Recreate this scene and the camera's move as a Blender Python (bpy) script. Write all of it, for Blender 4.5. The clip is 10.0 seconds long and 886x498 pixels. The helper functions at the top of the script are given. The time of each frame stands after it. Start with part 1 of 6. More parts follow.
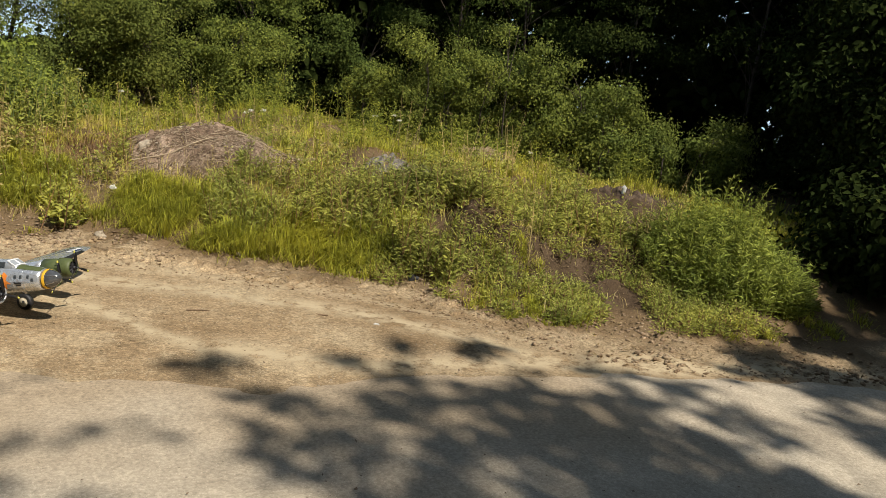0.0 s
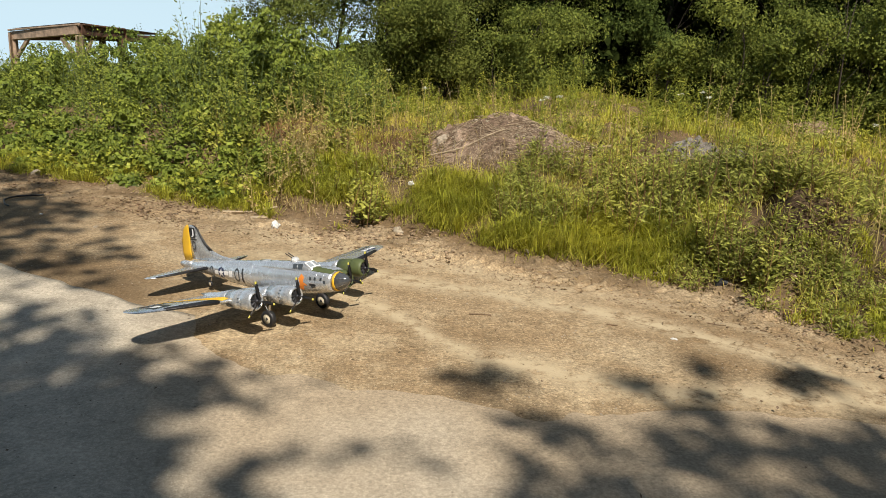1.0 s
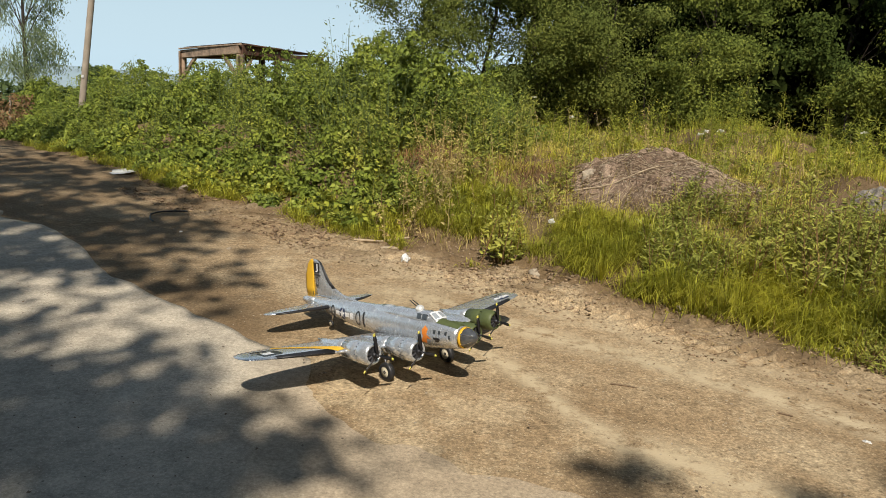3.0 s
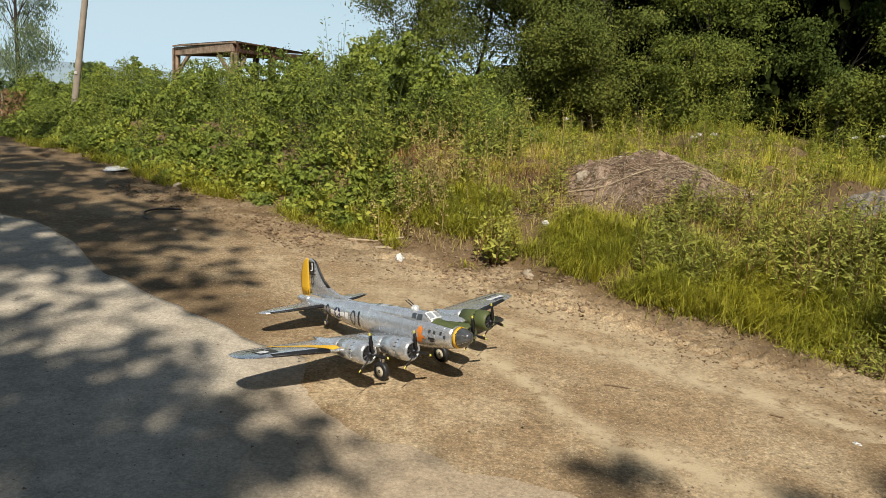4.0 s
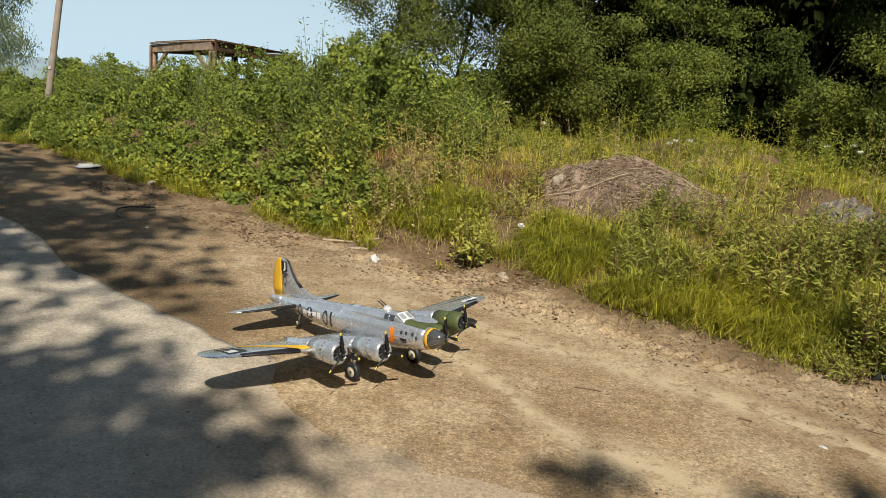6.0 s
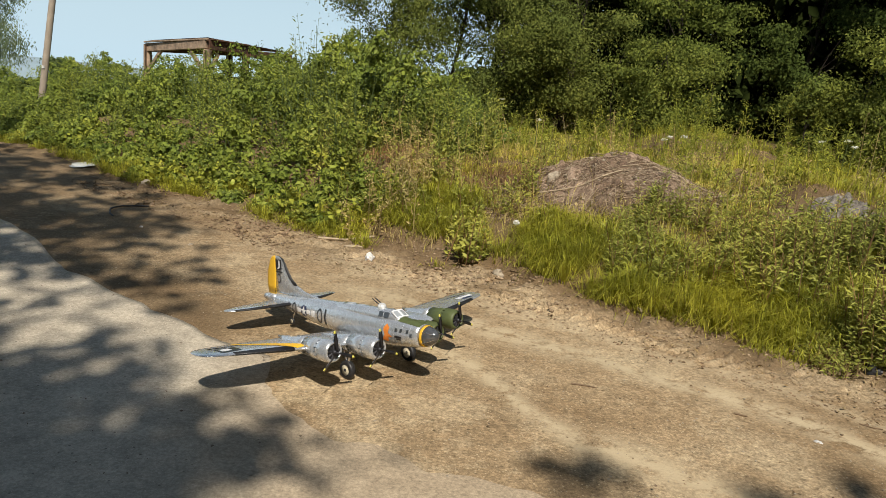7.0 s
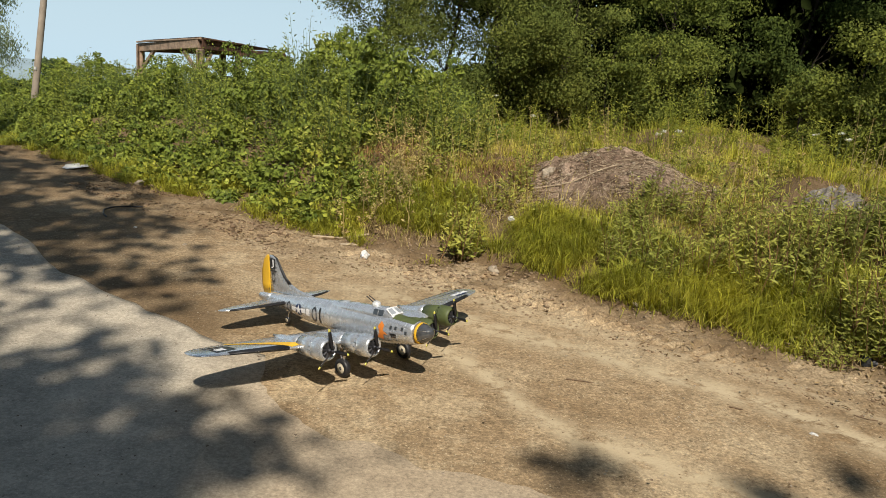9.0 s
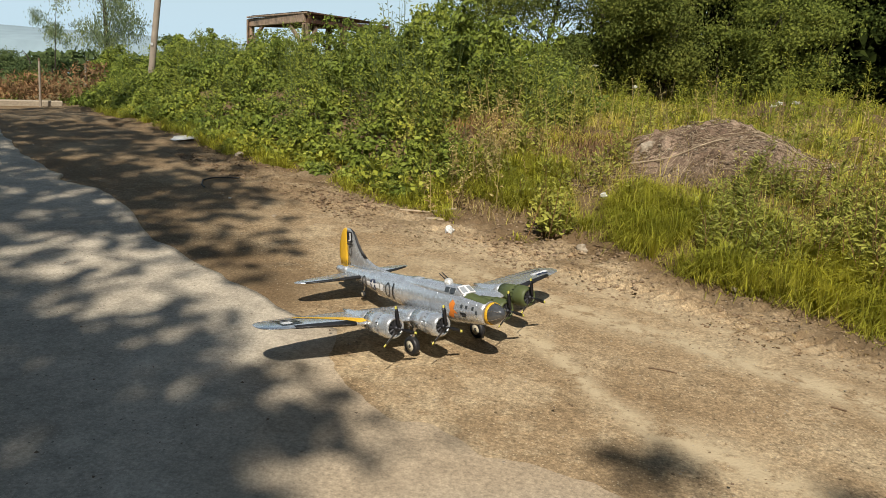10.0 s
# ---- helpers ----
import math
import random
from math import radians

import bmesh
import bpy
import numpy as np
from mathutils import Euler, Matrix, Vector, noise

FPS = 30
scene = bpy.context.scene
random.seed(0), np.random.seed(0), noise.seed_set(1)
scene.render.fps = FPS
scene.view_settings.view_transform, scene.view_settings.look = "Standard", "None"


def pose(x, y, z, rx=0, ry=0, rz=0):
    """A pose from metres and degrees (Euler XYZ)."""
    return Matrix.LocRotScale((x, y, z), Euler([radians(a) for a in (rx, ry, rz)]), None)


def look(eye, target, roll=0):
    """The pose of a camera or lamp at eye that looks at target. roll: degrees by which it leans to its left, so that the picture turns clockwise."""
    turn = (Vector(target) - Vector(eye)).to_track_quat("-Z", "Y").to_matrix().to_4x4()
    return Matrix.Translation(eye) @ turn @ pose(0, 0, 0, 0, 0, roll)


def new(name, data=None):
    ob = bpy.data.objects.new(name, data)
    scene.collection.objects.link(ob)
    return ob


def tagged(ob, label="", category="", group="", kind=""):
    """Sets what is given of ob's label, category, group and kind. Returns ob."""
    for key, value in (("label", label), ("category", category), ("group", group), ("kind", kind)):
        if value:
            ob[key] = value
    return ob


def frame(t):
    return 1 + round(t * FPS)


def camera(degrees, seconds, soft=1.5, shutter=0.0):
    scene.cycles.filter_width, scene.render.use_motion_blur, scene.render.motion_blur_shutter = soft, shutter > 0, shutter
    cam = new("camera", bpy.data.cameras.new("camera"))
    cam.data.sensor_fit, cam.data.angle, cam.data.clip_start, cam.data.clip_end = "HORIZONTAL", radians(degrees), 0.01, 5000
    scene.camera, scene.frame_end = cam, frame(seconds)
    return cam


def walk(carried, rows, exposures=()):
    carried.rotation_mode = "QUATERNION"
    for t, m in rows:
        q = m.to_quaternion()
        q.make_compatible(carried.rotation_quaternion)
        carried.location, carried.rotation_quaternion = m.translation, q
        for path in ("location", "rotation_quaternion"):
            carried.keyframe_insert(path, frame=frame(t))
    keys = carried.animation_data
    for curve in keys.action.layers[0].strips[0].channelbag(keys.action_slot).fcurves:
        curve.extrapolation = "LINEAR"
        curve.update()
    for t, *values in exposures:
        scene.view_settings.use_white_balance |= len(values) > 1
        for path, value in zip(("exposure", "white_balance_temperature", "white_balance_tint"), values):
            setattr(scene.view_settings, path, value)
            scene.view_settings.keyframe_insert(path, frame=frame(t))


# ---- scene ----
# camera: seconds, place, heading, tilt, lean
cam = camera(62, 10.0, soft=0.42)
PATH = [
    (0, -0.311, -0.933, 1.519, -32.05, 79.19, 7.44),
    (0.2, -0.432, -1.122, 1.597, -31.52, 79.15, 7.20),
    (0.5, -0.502, -0.964, 1.663, -22.53, 77.10, 5.86),
    (1, -0.051, -0.499, 1.551, -8.43, 75.71, 2.73),
    (1.5, -0.087, -0.110, 1.517, -3.77, 76.36, 5.08),
    (2, -0.044, 0.015, 1.599, 2.15, 75.92, 4.26),
    (2.5, -0.038, 0.019, 1.602, 2.37, 76.59, 3.88),
    (4, -0.063, -0.004, 1.604, 1.64, 76.79, 4.65),
    (4.5, -0.048, 0.001, 1.607, 0.76, 76.92, 4.70),
    (5, -0.040, 0.005, 1.606, 0.17, 77.51, 5.44),
    (5.5, -0.036, 0.006, 1.599, 0.04, 77.36, 5.78),
    (7, -0.019, 0.016, 1.586, -0.30, 77.05, 5.47),
    (7.5, -0.004, 0.029, 1.602, -0.60, 77.51, 5.48),
    (8, 0.010, 0.036, 1.593, -0.73, 77.24, 5.35),
    (8.5, 0.005, 0.031, 1.588, -0.78, 77.12, 5.39),
    (9, -0.005, 0.022, 1.584, -0.59, 76.86, 4.85),
    (9.5, -0.053, -0.026, 1.609, 5.96, 74.85, 3.70),
    (10, 0.143, 0.187, 1.571, 7.56, 74.23, 4.14),
]


def aim(x, y, z, heading, tilt, lean):
    return pose(x, y, z, 0, 0, heading) @ pose(0, 0, 0, tilt, 0, 0) @ pose(0, 0, 0, 0, 0, lean)


walk(cam, [(t, aim(*p)) for t, *p in PATH], exposures=[(0, 0.15), (0.5, 0.26), (1, 0.22), (2, 0.12), (5, 0.05), (10, 0.04)])

# ---- light ----
SUN = Vector((0.08, -0.64, 0.77)).normalized()
world = bpy.data.worlds.new("world")
scene.world = world
world.use_nodes = True
wn = world.node_tree
sky = wn.nodes.new("ShaderNodeTexSky")
sky.sky_type, sky.sun_disc = "NISHITA", False
sky.sun_elevation, sky.sun_rotation = math.asin(SUN.z), math.atan2(SUN.x, SUN.y)
sky.air_density, sky.dust_density, sky.ozone_density = 1.0, 0.8, 2.5
air = wn.nodes.new("ShaderNodeMix")
air.data_type, air.blend_type = "RGBA", "MIX"  # thin even haze
air.inputs[7].default_value = (9.6, 12.6, 14.4, 1)
height = wn.nodes.new("ShaderNodeSeparateXYZ")
wn.links.new(wn.nodes.new("ShaderNodeTexCoord").outputs["Generated"], height.inputs[0])
thin = wn.nodes.new("ShaderNodeMapRange")  # the haze thins out upwards
for key, value in (("From Min", 0.0), ("From Max", 0.55), ("To Min", 0.95), ("To Max", 0.1)):
    thin.inputs[key].default_value = value
wn.links.new(height.outputs["Z"], thin.inputs["Value"])
wn.links.new(thin.outputs[0], air.inputs[0])
wn.links.new(sky.outputs[0], air.inputs[6])
wn.links.new(air.outputs[2], wn.nodes["Background"].inputs[0])
wn.nodes["Background"].inputs[1].default_value = 0.06
lamp = bpy.data.lights.new("sun", "SUN")
lamp.energy, lamp.angle, lamp.color = 5.0, radians(0.55), (1.0, 0.93, 0.82)
sun = new("sun", lamp)
sun.matrix_world = look(SUN * 50, (0, 0, 0))

# ---- materials ----


def material(name):
    m = bpy.data.materials.new(name)
    m.use_nodes = True
    t = m.node_tree
    return m, t, t.nodes["Principled BSDF"]


def node(t, kind, **values):
    n = t.nodes.new(kind)
    for key, value in values.items():
        n.inputs[key.replace("_", " ")].default_value = value
    return n


def ramp(t, source, stops):
    r = t.nodes.new("ShaderNodeValToRGB")
    e = r.color_ramp.elements
    while len(e) < len(stops):
        e.new(0.5)
    for el, (p, c) in zip(e, stops):
        el.position, el.color = p, (*c, 1)
    t.links.new(source, r.inputs[0])
    return r.outputs[0]


def mix(t, factor, a, b, blend="MIX"):
    n = t.nodes.new("ShaderNodeMix")
    n.data_type, n.blend_type = "RGBA", blend
    for socket, value in ((n.inputs[0], factor), (n.inputs[6], a), (n.inputs[7], b)):
        if isinstance(value, bpy.types.NodeSocket):
            t.links.new(value, socket)
        elif isinstance(value, (int, float)):
            socket.default_value = value
        else:
            socket.default_value = (*value, 1)
    return n.outputs[2]


def where(t, stretch=(1, 1, 1), turn=0.0):
    g = t.nodes.new("ShaderNodeNewGeometry")
    r = t.nodes.new("ShaderNodeMapping")
    r.inputs["Rotation"].default_value = (0, 0, turn)
    m = t.nodes.new("ShaderNodeMapping")
    m.inputs["Scale"].default_value = stretch
    t.links.new(g.outputs["Position"], r.inputs[0])
    t.links.new(r.outputs[0], m.inputs[0])
    return m.outputs[0]


def fuzz(t, at, scale, detail=6, rough=0.6):
    n = node(t, "ShaderNodeTexNoise", Scale=scale, Detail=detail, Roughness=rough)
    t.links.new(at, n.inputs["Vector"])
    return n.outputs[0]


def bump(t, b, source, strength, distance):
    n = node(t, "ShaderNodeBump", Strength=strength, Distance=distance)
    t.links.new(source, n.inputs["Height"])
    t.links.new(n.outputs[0], b.inputs["Normal"])
    return n


def earth(name, dark, light, dust, grass, pebble=70.0, streaks=0.65, grain=1.0):
    """Dusty soil: blotches, long wheel streaks, grit, and another tone where the attribute verge says so."""
    m, t, b = material(name)
    at = where(t)
    along = where(t, (0.7, 1.5, 1), radians(38))
    base = ramp(t, fuzz(t, at, 1.1, 9, 0.62), [(0.38, dark), (0.6, light)])
    streak = ramp(t, mix(t, 0.45, fuzz(t, along, 1.3, 3, 0.5), fuzz(t, at, 3.4, 9, 0.72)), [(0.47, (0, 0, 0)), (0.6, (streaks,) * 3)])
    base = mix(t, streak, base, dust)
    crust = ramp(t, mix(t, 0.35, fuzz(t, at, 2.3, 12, 0.78), fuzz(t, along, 0.9, 2, 0.5)), [(0.515, (0, 0, 0)), (0.55, (streaks * 0.9,) * 3)])  # ragged dry crust
    base = mix(t, crust, base, tuple(min(1, c * 1.08) for c in dust))
    patch = ramp(t, fuzz(t, at, 6.5, 8, 0.7), [(0.35, (0.36, 0.36, 0.36)), (0.65, (0.64, 0.64, 0.64))])
    base = mix(t, 0.5, base, patch, "OVERLAY")
    grit = fuzz(t, at, 55, 6, 0.8)
    base = mix(t, 0.85 * grain, base, ramp(t, grit, [(0.33, (0.2, 0.2, 0.2)), (0.5, (0.49, 0.49, 0.49)), (0.68, (0.86, 0.86, 0.86))]), "OVERLAY")
    coarse = fuzz(t, at, 21, 5, 0.75)
    base = mix(t, 0.55 * grain, base, ramp(t, coarse, [(0.34, (0.26, 0.26, 0.26)), (0.5, (0.5, 0.5, 0.5)), (0.68, (0.78, 0.78, 0.78))]), "OVERLAY")
    v = node(t, "ShaderNodeTexVoronoi", Scale=pebble, Randomness=1.0)
    t.links.new(at, v.inputs["Vector"])
    w = node(t, "ShaderNodeTexVoronoi", Scale=pebble * 0.33, Randomness=1.0)
    t.links.new(at, w.inputs["Vector"])
    few = ramp(t, v.outputs["Color"], [(0.70, (0, 0, 0)), (0.74, (0.75, 0.75, 0.75))])
    base = mix(t, mix(t, 1.0, few, ramp(t, v.outputs["Distance"], [(0.22, (1, 1, 1)), (0.34, (0, 0, 0))]), "MULTIPLY"), base, tuple(min(1, c * 1.25) for c in dust))
    few2 = ramp(t, w.outputs["Color"], [(0.80, (0, 0, 0)), (0.83, (0.8, 0.8, 0.8))])
    base = mix(t, mix(t, 1.0, few2, ramp(t, w.outputs["Distance"], [(0.14, (1, 1, 1)), (0.22, (0, 0, 0))]), "MULTIPLY"), base, tuple(c * 0.35 for c in dark))
    a = t.nodes.new("ShaderNodeAttribute")
    a.attribute_name = "verge"
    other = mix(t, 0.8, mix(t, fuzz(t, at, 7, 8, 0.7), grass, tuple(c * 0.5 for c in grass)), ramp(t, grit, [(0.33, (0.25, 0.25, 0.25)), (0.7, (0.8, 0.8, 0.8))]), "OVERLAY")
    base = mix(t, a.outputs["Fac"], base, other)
    a = t.nodes.new("ShaderNodeAttribute")
    a.attribute_name = "rut"
    base = mix(t, mix(t, 1.0, a.outputs["Fac"], ramp(t, fuzz(t, at, 7.0, 10, 0.75), [(0.41, (0, 0, 0)), (0.53, (1, 1, 1))]), "MULTIPLY"), base, tuple(min(1, c * 1.06) for c in dust))
    # raw earth tone, also used as painted shade under the trees
    a = t.nodes.new("ShaderNodeAttribute")
    a.attribute_name = "raw_shade"
    base = mix(t, a.outputs["Fac"], base, ramp(t, mix(t, 0.5, fuzz(t, at, 9, 8, 0.75), grit), [(0.38, (0.018, 0.012, 0.008)), (0.53, (0.065, 0.044, 0.028)), (0.68, (0.15, 0.108, 0.07))]))
    a = t.nodes.new("ShaderNodeAttribute")
    a.attribute_name = "field"
    base = mix(t, a.outputs["Fac"], base, ramp(t, fuzz(t, at, 0.12, 8, 0.65), [(0.35, (0.07, 0.10, 0.03)), (0.65, (0.17, 0.18, 0.06))]))
    t.links.new(base, b.inputs["Base Color"])
    b.inputs["Roughness"].default_value = 0.95
    b.inputs["Specular IOR Level"].default_value = 0.12
    bump(t, b, mix(t, 0.3, mix(t, 0.5, grit, coarse), v.outputs["Distance"]), 0.55 * grain, 0.018)
    return m


def leafy(name, dark, light, glow, gloss=0.6, through_light=0.24, shine=0.1):
    """A leaf: every one a little different, some light passing through."""
    m, t, b = material(name)
    g = t.nodes.new("ShaderNodeNewGeometry")
    col = ramp(t, g.outputs["Random Per Island"], [(0.0, dark), (0.55, light), (0.93, tuple(c * 1.25 for c in light)), (1.0, glow)])
    big = fuzz(t, where(t), 1.9, 5)
    col = mix(t, 0.55, col, ramp(t, big, [(0.35, (0.32, 0.36, 0.32)), (0.68, (0.72, 0.66, 0.56))]), "OVERLAY")
    stand = fuzz(t, where(t), 0.75, 4)  # stands of different growth
    col = mix(t, 0.6, col, ramp(t, stand, [(0.38, (0.36, 0.42, 0.4)), (0.62, (0.62, 0.61, 0.48))]), "OVERLAY")
    t.links.new(col, b.inputs["Base Color"])
    b.inputs["Roughness"].default_value = gloss
    b.inputs["Specular IOR Level"].default_value = shine
    tr = t.nodes.new("ShaderNodeBsdfTranslucent")
    t.links.new(mix(t, 0.5, col, glow), tr.inputs[0])
    s = t.nodes.new("ShaderNodeMixShader")
    s.inputs[0].default_value = through_light
    t.links.new(b.outputs[0], s.inputs[1])
    t.links.new(tr.outputs[0], s.inputs[2])
    t.links.new(s.outputs[0], t.nodes["Material Output"].inputs[0])
    return m


def plain(name, colour, rough=0.6, metal=0.0, vary=0.18, scale=12.0, relief=0.0):
    m, t, b = material(name)
    c = t.nodes.new("ShaderNodeTexCoord")
    f = fuzz(t, c.outputs["Object"], scale, 6)
    low, high = tuple(max(0, x * (1 - vary)) for x in colour), tuple(min(1, x * (1 + vary)) for x in colour)
    t.links.new(ramp(t, f, [(0.3, low), (0.7, high)]), b.inputs["Base Color"])
    t.links.new(ramp(t, f, [(0.3, (rough * 0.85,) * 3), (0.7, (min(1, rough * 1.2),) * 3)]), b.inputs["Roughness"])
    b.inputs["Metallic"].default_value = metal
    if relief:
        bump(t, b, f, relief, 0.01)
    return m


DIRT = earth("dusty_soil", (0.258, 0.177, 0.097), (0.345, 0.251, 0.147), (0.485, 0.391, 0.252), (0.19, 0.126, 0.067), 70.0, 0.42)
CONCRETE = earth("dusty_concrete", (0.39, 0.338, 0.262), (0.505, 0.443, 0.345), (0.585, 0.51, 0.395), (0.52, 0.41, 0.28), 110.0, 0.0, 0.55)
HEAP = earth("heap_soil", (0.16, 0.108, 0.066), (0.27, 0.188, 0.118), (0.38, 0.29, 0.19), (0.15, 0.105, 0.065))
MOUND = earth("mound_soil", (0.11, 0.074, 0.05), (0.215, 0.15, 0.105), (0.34, 0.255, 0.185), (0.13, 0.09, 0.055))
# dark earth, lowered further in colour to carry the shade of the trees
SHADE_SOIL = earth("shade_dark_soil", (0.045, 0.032, 0.022), (0.095, 0.067, 0.046), (0.15, 0.11, 0.08), (0.07, 0.05, 0.03))
GREY_HEAP = earth("grey_rubble", (0.09, 0.08, 0.07), (0.16, 0.14, 0.12), (0.22, 0.2, 0.17), (0.11, 0.09, 0.065))
HEDGE = leafy("bramble_leaf", (0.056, 0.08, 0.018), (0.192, 0.232, 0.044), (0.35, 0.38, 0.09), 0.5, 0.2, 0.14)
WEED = leafy("weed_leaf", (0.08, 0.098, 0.02), (0.29, 0.305, 0.052), (0.45, 0.43, 0.1), 0.45, 0.28)
GRASS = leafy("grass_blade", (0.15, 0.16, 0.028), (0.43, 0.415, 0.058), (0.6, 0.55, 0.14), 0.5, 0.4)
HERB = leafy("willowherb_leaf", (0.11, 0.122, 0.032), (0.34, 0.345, 0.085), (0.5, 0.48, 0.16), 0.5, 0.3)
STRAW = leafy("dry_grass", (0.3, 0.255, 0.06), (0.57, 0.485, 0.13), (0.72, 0.59, 0.25), 0.6, 0.42)
# dark foliage, the deep shade of the wood put into its base colour
SHADE_LEAF = leafy("shade_dark_tree_leaf", (0.01, 0.015, 0.005), (0.026, 0.036, 0.01), (0.06, 0.075, 0.018), 0.85, 0.1, 0.03)
NETTLE = leafy("nettle_leaf", (0.055, 0.077, 0.018), (0.21, 0.24, 0.046), (0.36, 0.38, 0.09), 0.5, 0.2, 0.12)
CLUMP = leafy("young_nettle_leaf", (0.1, 0.125, 0.03), (0.29, 0.325, 0.07), (0.44, 0.45, 0.13), 0.45, 0.28)
YOUNG = leafy("sapling_leaf", (0.055, 0.074, 0.017), (0.16, 0.185, 0.04), (0.27, 0.285, 0.075))
SALLOW = leafy("sallow_leaf", (0.065, 0.083, 0.021), (0.142, 0.162, 0.042), (0.23, 0.24, 0.07), 0.7, 0.2, 0.06)
TREE = leafy("tree_leaf", (0.03, 0.046, 0.013), (0.062, 0.085, 0.021), (0.115, 0.14, 0.035), 0.7, 0.13, 0.06)
MAPLE = leafy("bright_tree_leaf", (0.05, 0.07, 0.017), (0.11, 0.135, 0.03), (0.19, 0.215, 0.05), 0.65, 0.16, 0.08)
WILLOW = leafy("grey_willow_leaf", (0.1, 0.13, 0.07), (0.2, 0.24, 0.135), (0.32, 0.35, 0.18))
FAR = leafy("far_leaf", (0.05, 0.075, 0.035), (0.09, 0.12, 0.05), (0.16, 0.18, 0.075))
RUSSET = leafy("russet_leaf", (0.15, 0.085, 0.05), (0.27, 0.16, 0.095), (0.36, 0.24, 0.13))
DEAD = leafy("dead_stalk", (0.2, 0.14, 0.07), (0.44, 0.34, 0.17), (0.6, 0.5, 0.26), 0.7, 0.2)
LITTER = leafy("brown_litter", (0.16, 0.11, 0.068), (0.28, 0.2, 0.125), (0.42, 0.32, 0.21), 0.8, 0.1, 0.05)
BARK = plain("bark", (0.05, 0.037, 0.027), 0.9, 0, 0.4, 9, 0.8)
STEM = plain("green_stem", (0.10, 0.14, 0.04), 0.7)
TWIG = plain("pale_dead_wood", (0.42, 0.33, 0.22), 0.8, 0, 0.3, 20, 0.3)
TWIG_DARK = plain("brown_dead_wood", (0.17, 0.115, 0.07), 0.85, 0, 0.4, 20, 0.3)
POLE = plain("weathered_pole_wood", (0.33, 0.275, 0.215), 0.85, 0, 0.25, 5, 0.4)
RUST = plain("rusted_steel", (0.12, 0.062, 0.038), 0.85, 0.2, 0.65, 6, 0.5)
RUST_PALE = plain("rust_bleached_steel", (0.3, 0.215, 0.15), 0.8, 0.1, 0.65, 7, 0.5)
STONE = plain("pale_stone", (0.36, 0.3, 0.22), 0.9, 0, 0.25, 30, 0.6)
WHITE_LITTER = plain("white_plastic_film", (0.66, 0.65, 0.62), 0.35, 0, 0.25, 40, 0.5)
PETAL = plain("white_petals", (0.78, 0.78, 0.7), 0.7, 0, 0.05)

# ---- mesh helpers ----
RNG = np.random.default_rng(7)


def tri_mesh(name, v, f):
    me = bpy.data.meshes.new(name)
    v, f = np.ascontiguousarray(v, dtype=np.float32), np.ascontiguousarray(f, dtype=np.int32)
    me.vertices.add(len(v))
    me.vertices.foreach_set("co", v.ravel())
    me.loops.add(f.size)
    me.loops.foreach_set("vertex_index", f.ravel())
    me.polygons.add(len(f))
    me.polygons.foreach_set("loop_start", np.arange(0, f.size, f.shape[1], dtype=np.int32))
    me.update(calc_edges=True)
    return me


def smooth(me):
    me.polygons.foreach_set("use_smooth", np.ones(len(me.polygons), dtype=bool))
    return me


def part(name, data, mat, parent, label=""):
    """Links a bmesh or a mesh as one object under a thing."""
    if isinstance(data, bmesh.types.BMesh):
        me = bpy.data.meshes.new(name)
        data.to_mesh(me)
        data.free()
        data = me
    if mat:
        data.materials.append(mat)
    ob = new(name, data)
    ob.parent = parent
    return tagged(ob, label)


def thing(name, label, category, place=(0, 0, 0), group="", kind=""):
    ob = new(name)
    ob.location = place
    return tagged(ob, label, category, group, kind)


def hashed(i, j, seed):
    n = (i * 374761393 + j * 668265263 + seed * 982451653) & 0x7FFFFFFF
    n = ((n ^ (n >> 13)) * 1274126177) & 0x7FFFFFFF
    return ((n ^ (n >> 16)) & 0xFFFF) / 65535.0


def lumps(x, y, size, seed=1):
    """Smooth value noise, 0 to 1."""
    x, y = np.asarray(x, float) / size, np.asarray(y, float) / size
    i, j = np.floor(x).astype(np.int64), np.floor(y).astype(np.int64)
    u, v = x - i, y - j
    u, v = u * u * (3 - 2 * u), v * v * (3 - 2 * v)
    a, b, c, d = hashed(i, j, seed), hashed(i + 1, j, seed), hashed(i, j + 1, seed), hashed(i + 1, j + 1, seed)
    return (a * (1 - u) + b * u) * (1 - v) + (c * (1 - u) + d * u) * v


def step(a, b, x):
    t = np.clip((np.asarray(x, float) - a) / (b - a), 0, 1)
    return t * t * (3 - 2 * t)


# ---- the lie of the land ----
VERGE_X = (-40, -12, -6.8, -5.2, -3.7, -2.4, -1.3, -0.45, 0.3, 1.0, 1.5, 2.0, 2.5, 2.9, 3.3, 3.9, 5.0, 6.0, 9.0, 40.0)
VERGE_Y = (42, 16.4, 11.4, 10.2, 8.85, 7.95, 7.0, 6.55, 6.05, 5.7, 5.25, 4.9, 4.4, 3.7, 3.15, 2.9, 2.55, 2.2, 1.2, -8.0)


def beyond(x, y):
    """How far a place lies past the edge of the track, in metres."""
    return (np.asarray(y, float) - np.interp(x, VERGE_X, VERGE_Y)) * 0.8


def heap(x, y, cx, cy, rx, ry, turn=0.0):
    c, s = math.cos(turn), math.sin(turn)
    u, v = ((x - cx) * c + (y - cy) * s) / rx, (-(x - cx) * s + (y - cy) * c) / ry
    return np.exp(-(u * u + v * v) * 1.2)


